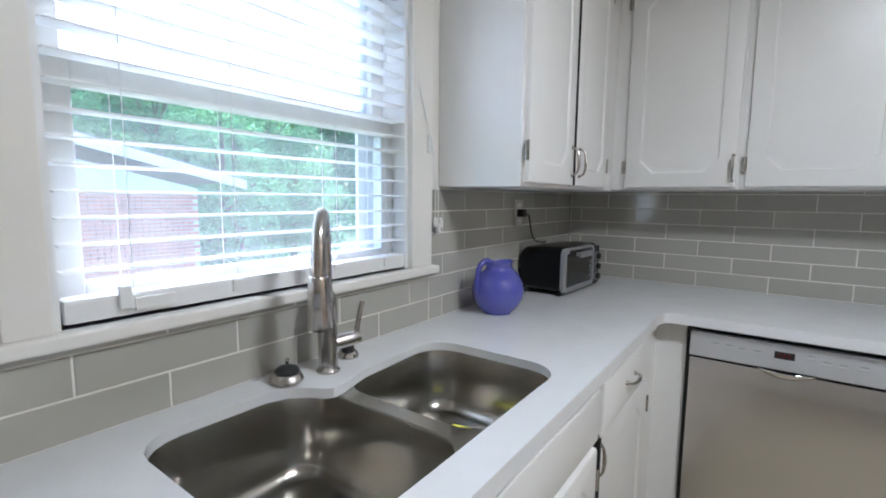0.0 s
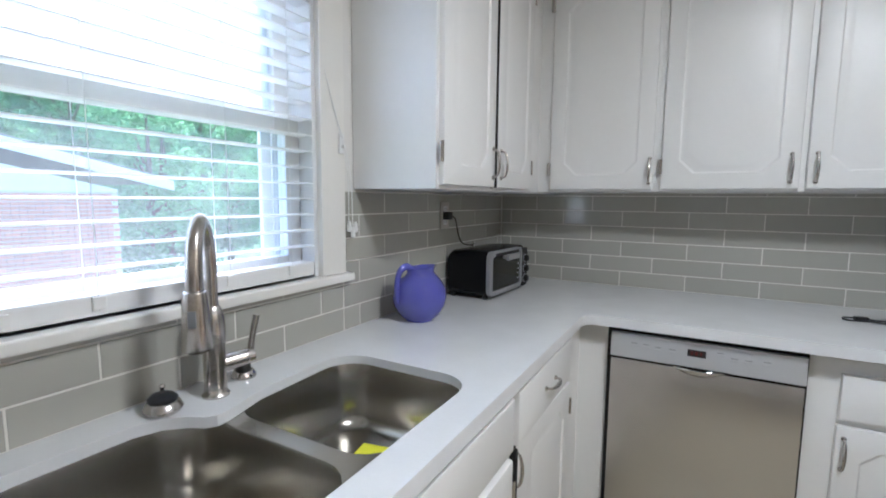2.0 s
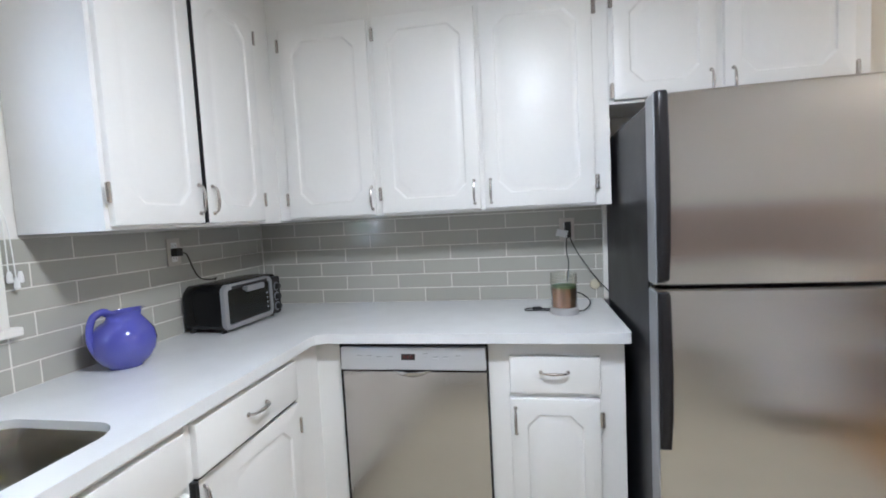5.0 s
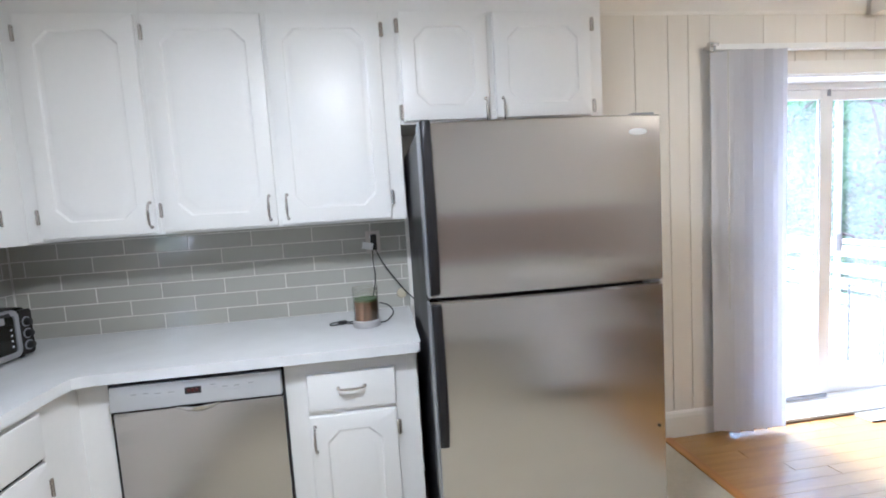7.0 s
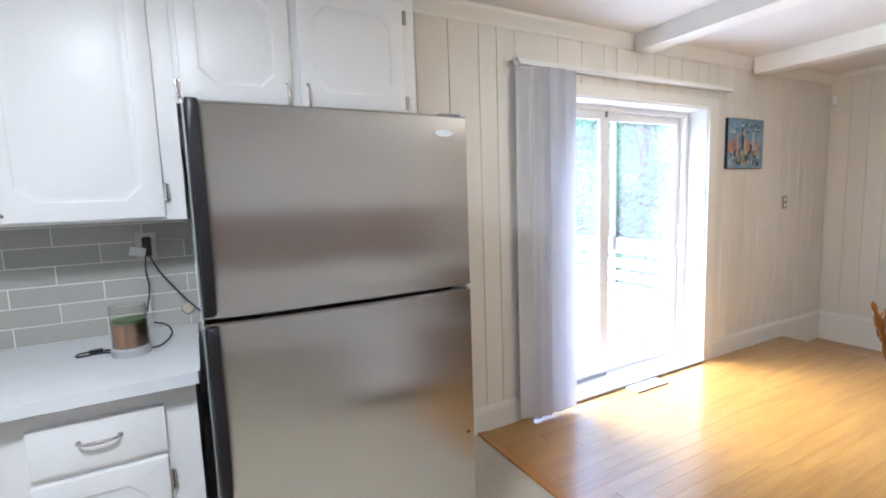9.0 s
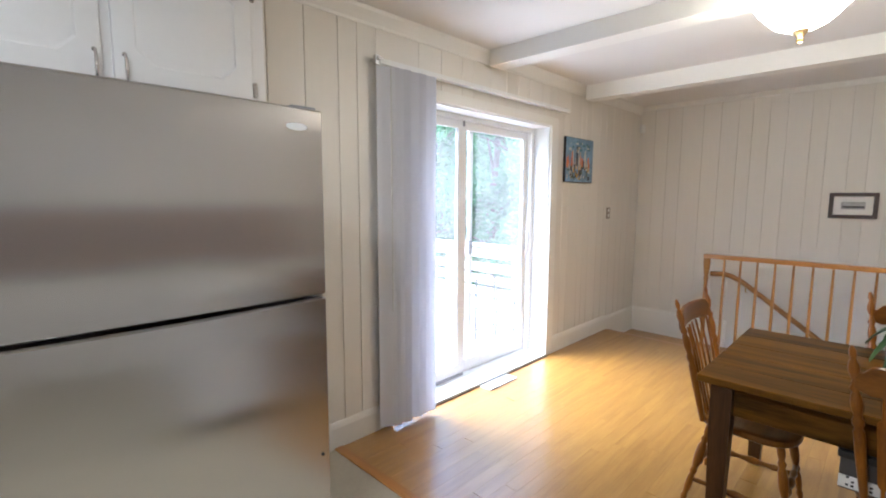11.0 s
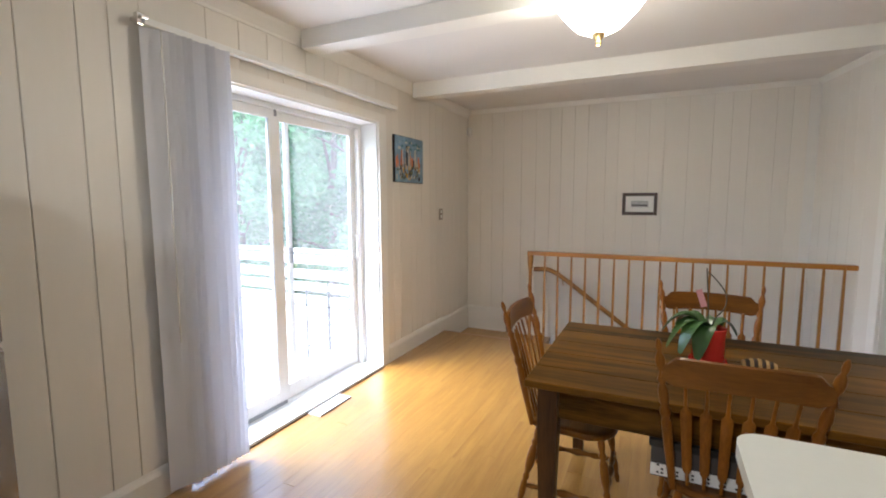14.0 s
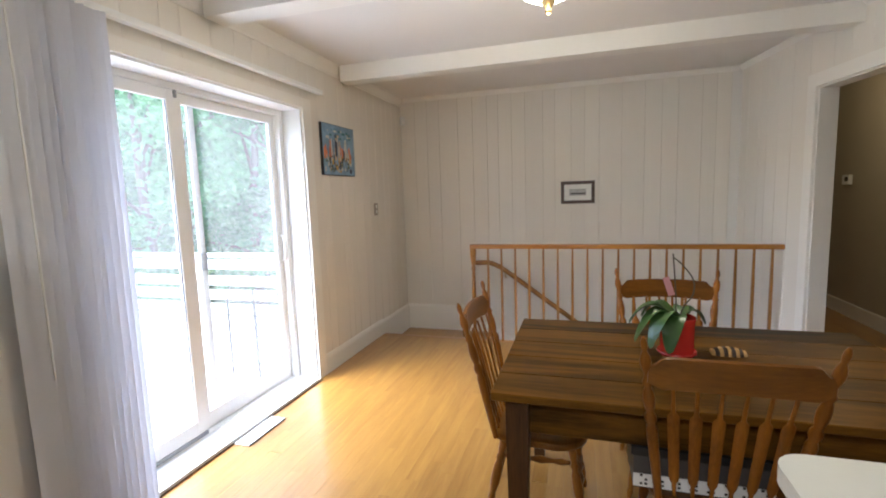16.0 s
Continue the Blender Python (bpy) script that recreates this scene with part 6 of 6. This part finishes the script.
def make_tree(label, seed, height, spread, leaves, size, material, m):
    t = thing("tree", (0, 0, 0), label, "tree", "trees beyond the garden")
    tr, V, F = tree_mesh(seed, height, spread, leaves, size)
    part("trunk", tr, M_BARK, t, smooth=60)
    me = bpy.data.meshes.new("crown")
    me.from_pydata(V, [], F)
    me.materials.append(material)
    c = new("crown", me)
    c.parent = t
    t.matrix_basis = m
    return t


tA = make_tree("broad light green leafy tree", 1, 8.0, 2.6, 6500, 0.12, M_FOLA, pose(13.0, 5.0, GZ))
tB = make_tree("dense deep green leafy tree", 2, 9.5, 3.0, 7500, 0.12, M_FOLB, pose(16.5, 8.5, GZ))
tC = make_tree("tall light green leafy tree", 3, 11.0, 3.0, 7500, 0.13, M_FOLA, pose(20.0, 4.0, GZ))
for k, (src, x, y, rz, s) in enumerate(((tA, 11.5, 8.6, 120, 0.95), (tB, 15.0, 3.0, 70, 0.9), (tC, 16.0, 12.0, 200, 1.0), (tB, 12.5, 13.0, 300, 1.0), (tA, 19.0, 8.0, 30, 1.2), (tC, 22.0, 12.0, 100, 1.1), (tB, 21.0, -1.0, 10, 1.0), (tA, 9.5, 11.5, 220, 1.05),
                                        (tA, -14.0, 5.5, 45, 0.82), (tB, -16.5, 9.0, 160, 0.76), (tC, -19.0, 6.0, 250, 0.75), (tB, -13.0, 12.0, 80, 0.74), (tA, -20.0, 12.0, 10, 0.95), (tC, -22.0, 1.0, 140, 0.8), (tA, -18.5, 2.5, 200, 0.9), (tB, -24.0, 8.0, 20, 0.85), (tC, -21.0, -4.0, 60, 0.76), (tA, -15.5, 7.0, 280, 0.78), (tB, -17.5, 5.0, 110, 0.78), (tA, -17.0, 10.5, 60, 0.82), (tB, -20.0, 9.5, 330, 0.82), (tB, 13.5, 7.0, 15, 0.9), (tA, 15.5, 5.6, 260, 1.05))):
    o = copy_thing(src, pose(x, y, GZ, 0, 0, rz) @ Matrix.Diagonal((s, s, s, 1)))
# far woods
r = random.Random(9)
V, F = [], []
for i in range(60000):
    side = i % 2
    if side:
        x, y = 27 + r.uniform(0, 5), r.uniform(-16, 34)
    else:
        x, y = -30 - r.uniform(0, 5), r.uniform(-24, 34)
    if i % 4 == 1:
        x, y = r.uniform(4, 30), 24 + r.uniform(0, 4)
    top = (11.5 if x < 0 else 11.0) + 2.5 * noise.noise(Vector((x * 0.12, y * 0.12, 3)))
    p = Vector((x, y, GZ + top * r.random() ** 0.8))
    u = Vector((r.gauss(0, 1), r.gauss(0, 1), r.gauss(0, 0.6))).normalized()
    w = u.cross(Vector((r.gauss(0, 1), r.gauss(0, 1), r.gauss(0, 1)))).normalized()
    L = r.uniform(0.28, 0.55)
    b = len(V)
    V += [tuple(p - u * L), tuple(p + w * L * 0.6), tuple(p + u * L), tuple(p - w * L * 0.6)]
    F.append((b, b + 1, b + 2, b + 3))
me = bpy.data.meshes.new("far_woods")
me.from_pydata(V, [], F)
me.materials.append(M_FOLB)
tagged(new("far_woods", me), "dense green woods beyond the gardens", "woods", kind="stuff")

# ---- tiles of the backsplash ----


def tile_run(wall, m, u_start, u_end, z_start, z_end, joints, pitch, rowh=0.0742, gap=0.003):
    """Glossy tiles in a running bond on local y = 0, proud towards -y."""
    shapes = {}
    row = 0
    z = z_start
    while z < z_end - 0.008:
        h = min(rowh, z_end - z) - gap
        j = joints[row % 2]
        k0 = math.floor((u_start - j) / pitch)
        u = j + k0 * pitch
        while u < u_end - 0.004:
            a, b = max(u, u_start), min(u + pitch, u_end)
            w = b - a - gap
            if w > 0.01:
                key = (round(w, 3), round(h, 3))
                if key not in shapes:
                    L = [octagon(0, w, 0, h, 0.0004, 0), octagon(0, w, 0, h, 0.0004, 0.0058), octagon(0.0015, w - 0.0015, 0.0015, h - 0.0015, 0.0006, 0.0075)]
                    shapes[key] = finish("tile", loft([[(p, -d, q) for p, q, d in lp] for lp in L]), M_TILE)
                ob = new("tile", shapes[key])
                ob.parent = wall
                ob.matrix_basis = m @ Matrix.Translation((a + gap / 2, 0, z + gap / 2)) @ pose(0, 0, 0, random.uniform(-0.25, 0.25), 0, random.uniform(-0.12, 0.12))
            u += pitch
        z += rowh
        row += 1


bs = solid("backsplash_north", box(0.008, 1.842, -0.0065, -0.0005, CT + 0.0005, 1.3725), M_GROUT, "grey sage glass subway tile backsplash with pale grout", "backsplash", "structure")
tile_run(bs, pose(0, 0, 0), 0.010, 1.842, CT, 1.372, (0.356, 0.211), 0.29)
solid("tile_edge_trim", box(1.8425, 1.868, -0.028, -0.001, CT + 0.002, 1.3725, 0.003), M_TRIM, "narrow white trim strip at the end of the tile", "trim", "structure")
bw = solid("backsplash_west", boxes((0.0005, 0.0065, -1.314, -0.0085, CT + 0.0005, 1.3595), (0.0005, 0.0065, -3.9, -1.3145, CT + 0.0005, 1.0765)), M_GROUT, "grey sage glass subway tile backsplash under the window", "backsplash", "structure")
ML0 = pose(0.0, 0, 0, 0, 0, 90)
tile_run(bw, ML0, -1.3135, -0.011, CT, 1.359, (-1.53, -1.390), 0.295)
tile_run(bw, ML0, -3.0, -1.314, CT, 1.0765, (-1.846, -1.705), 0.2915)

# ---- oak floor strips ----
shapes = {}
rng = random.Random(12)
y, row = -0.002, 0
SW = 0.0745
south = lambda x: -3.30 - 0.1341 * (FAR_X - x) - 0.0
while y - SW > -3.60:
    x = 3.292 - rng.uniform(0, 0.9)
    while x < 6.598:
        ln = rng.choice((0.7, 0.85, 1.0, 1.15, 1.3))
        a, b = max(x, 3.292), min(x + ln, 6.598)
        if b - a > 0.03:
            key = round(b - a, 2)
            if key not in shapes:
                w = key - 0.0003
                L = [octagon(0, w, 0, SW - 0.0003, 0.0002, -0.018), octagon(0, w, 0, SW - 0.0003, 0.0002, -0.0005), octagon(0.0004, w - 0.0004, 0.0004, SW - 0.0007, 0.0002, 0)]
                shapes[key] = finish("floor_strip", loft(L), M_OAK)
            ob = new("floor_strip", shapes[key])
            ob.parent = floor_d
            ob.location = (a, y - SW, 0)
        x += ln
    y -= SW
    row += 1
V, F = [], []
for yy in np.arange(-4.58, -3.50, SW):
    for xx in np.arange(4.3, 9.4, 1.0):
        b = len(V)
        x0, x1, y0, y1 = xx, xx + 0.999, yy, yy + SW - 0.0008
        V += [(x0, y0, -0.018), (x1, y0, -0.018), (x1, y1, -0.018), (x0, y1, -0.018), (x0, y0, -0.001), (x1, y0, -0.001), (x1, y1, -0.001), (x0, y1, -0.001)]
        F += [(b + 4, b + 5, b + 6, b + 7), (b, b + 1, b + 5, b + 4), (b + 1, b + 2, b + 6, b + 5), (b + 2, b + 3, b + 7, b + 6), (b + 3, b, b + 4, b + 7)]
me = bpy.data.meshes.new("hall_strips")
me.from_pydata(V, [], F)
me.materials.append(M_OAK)
ho = new("hall_strips", me)
ho.parent = floor_d
tagged(ho, "oak strips of the hall floor", kind="stuff")
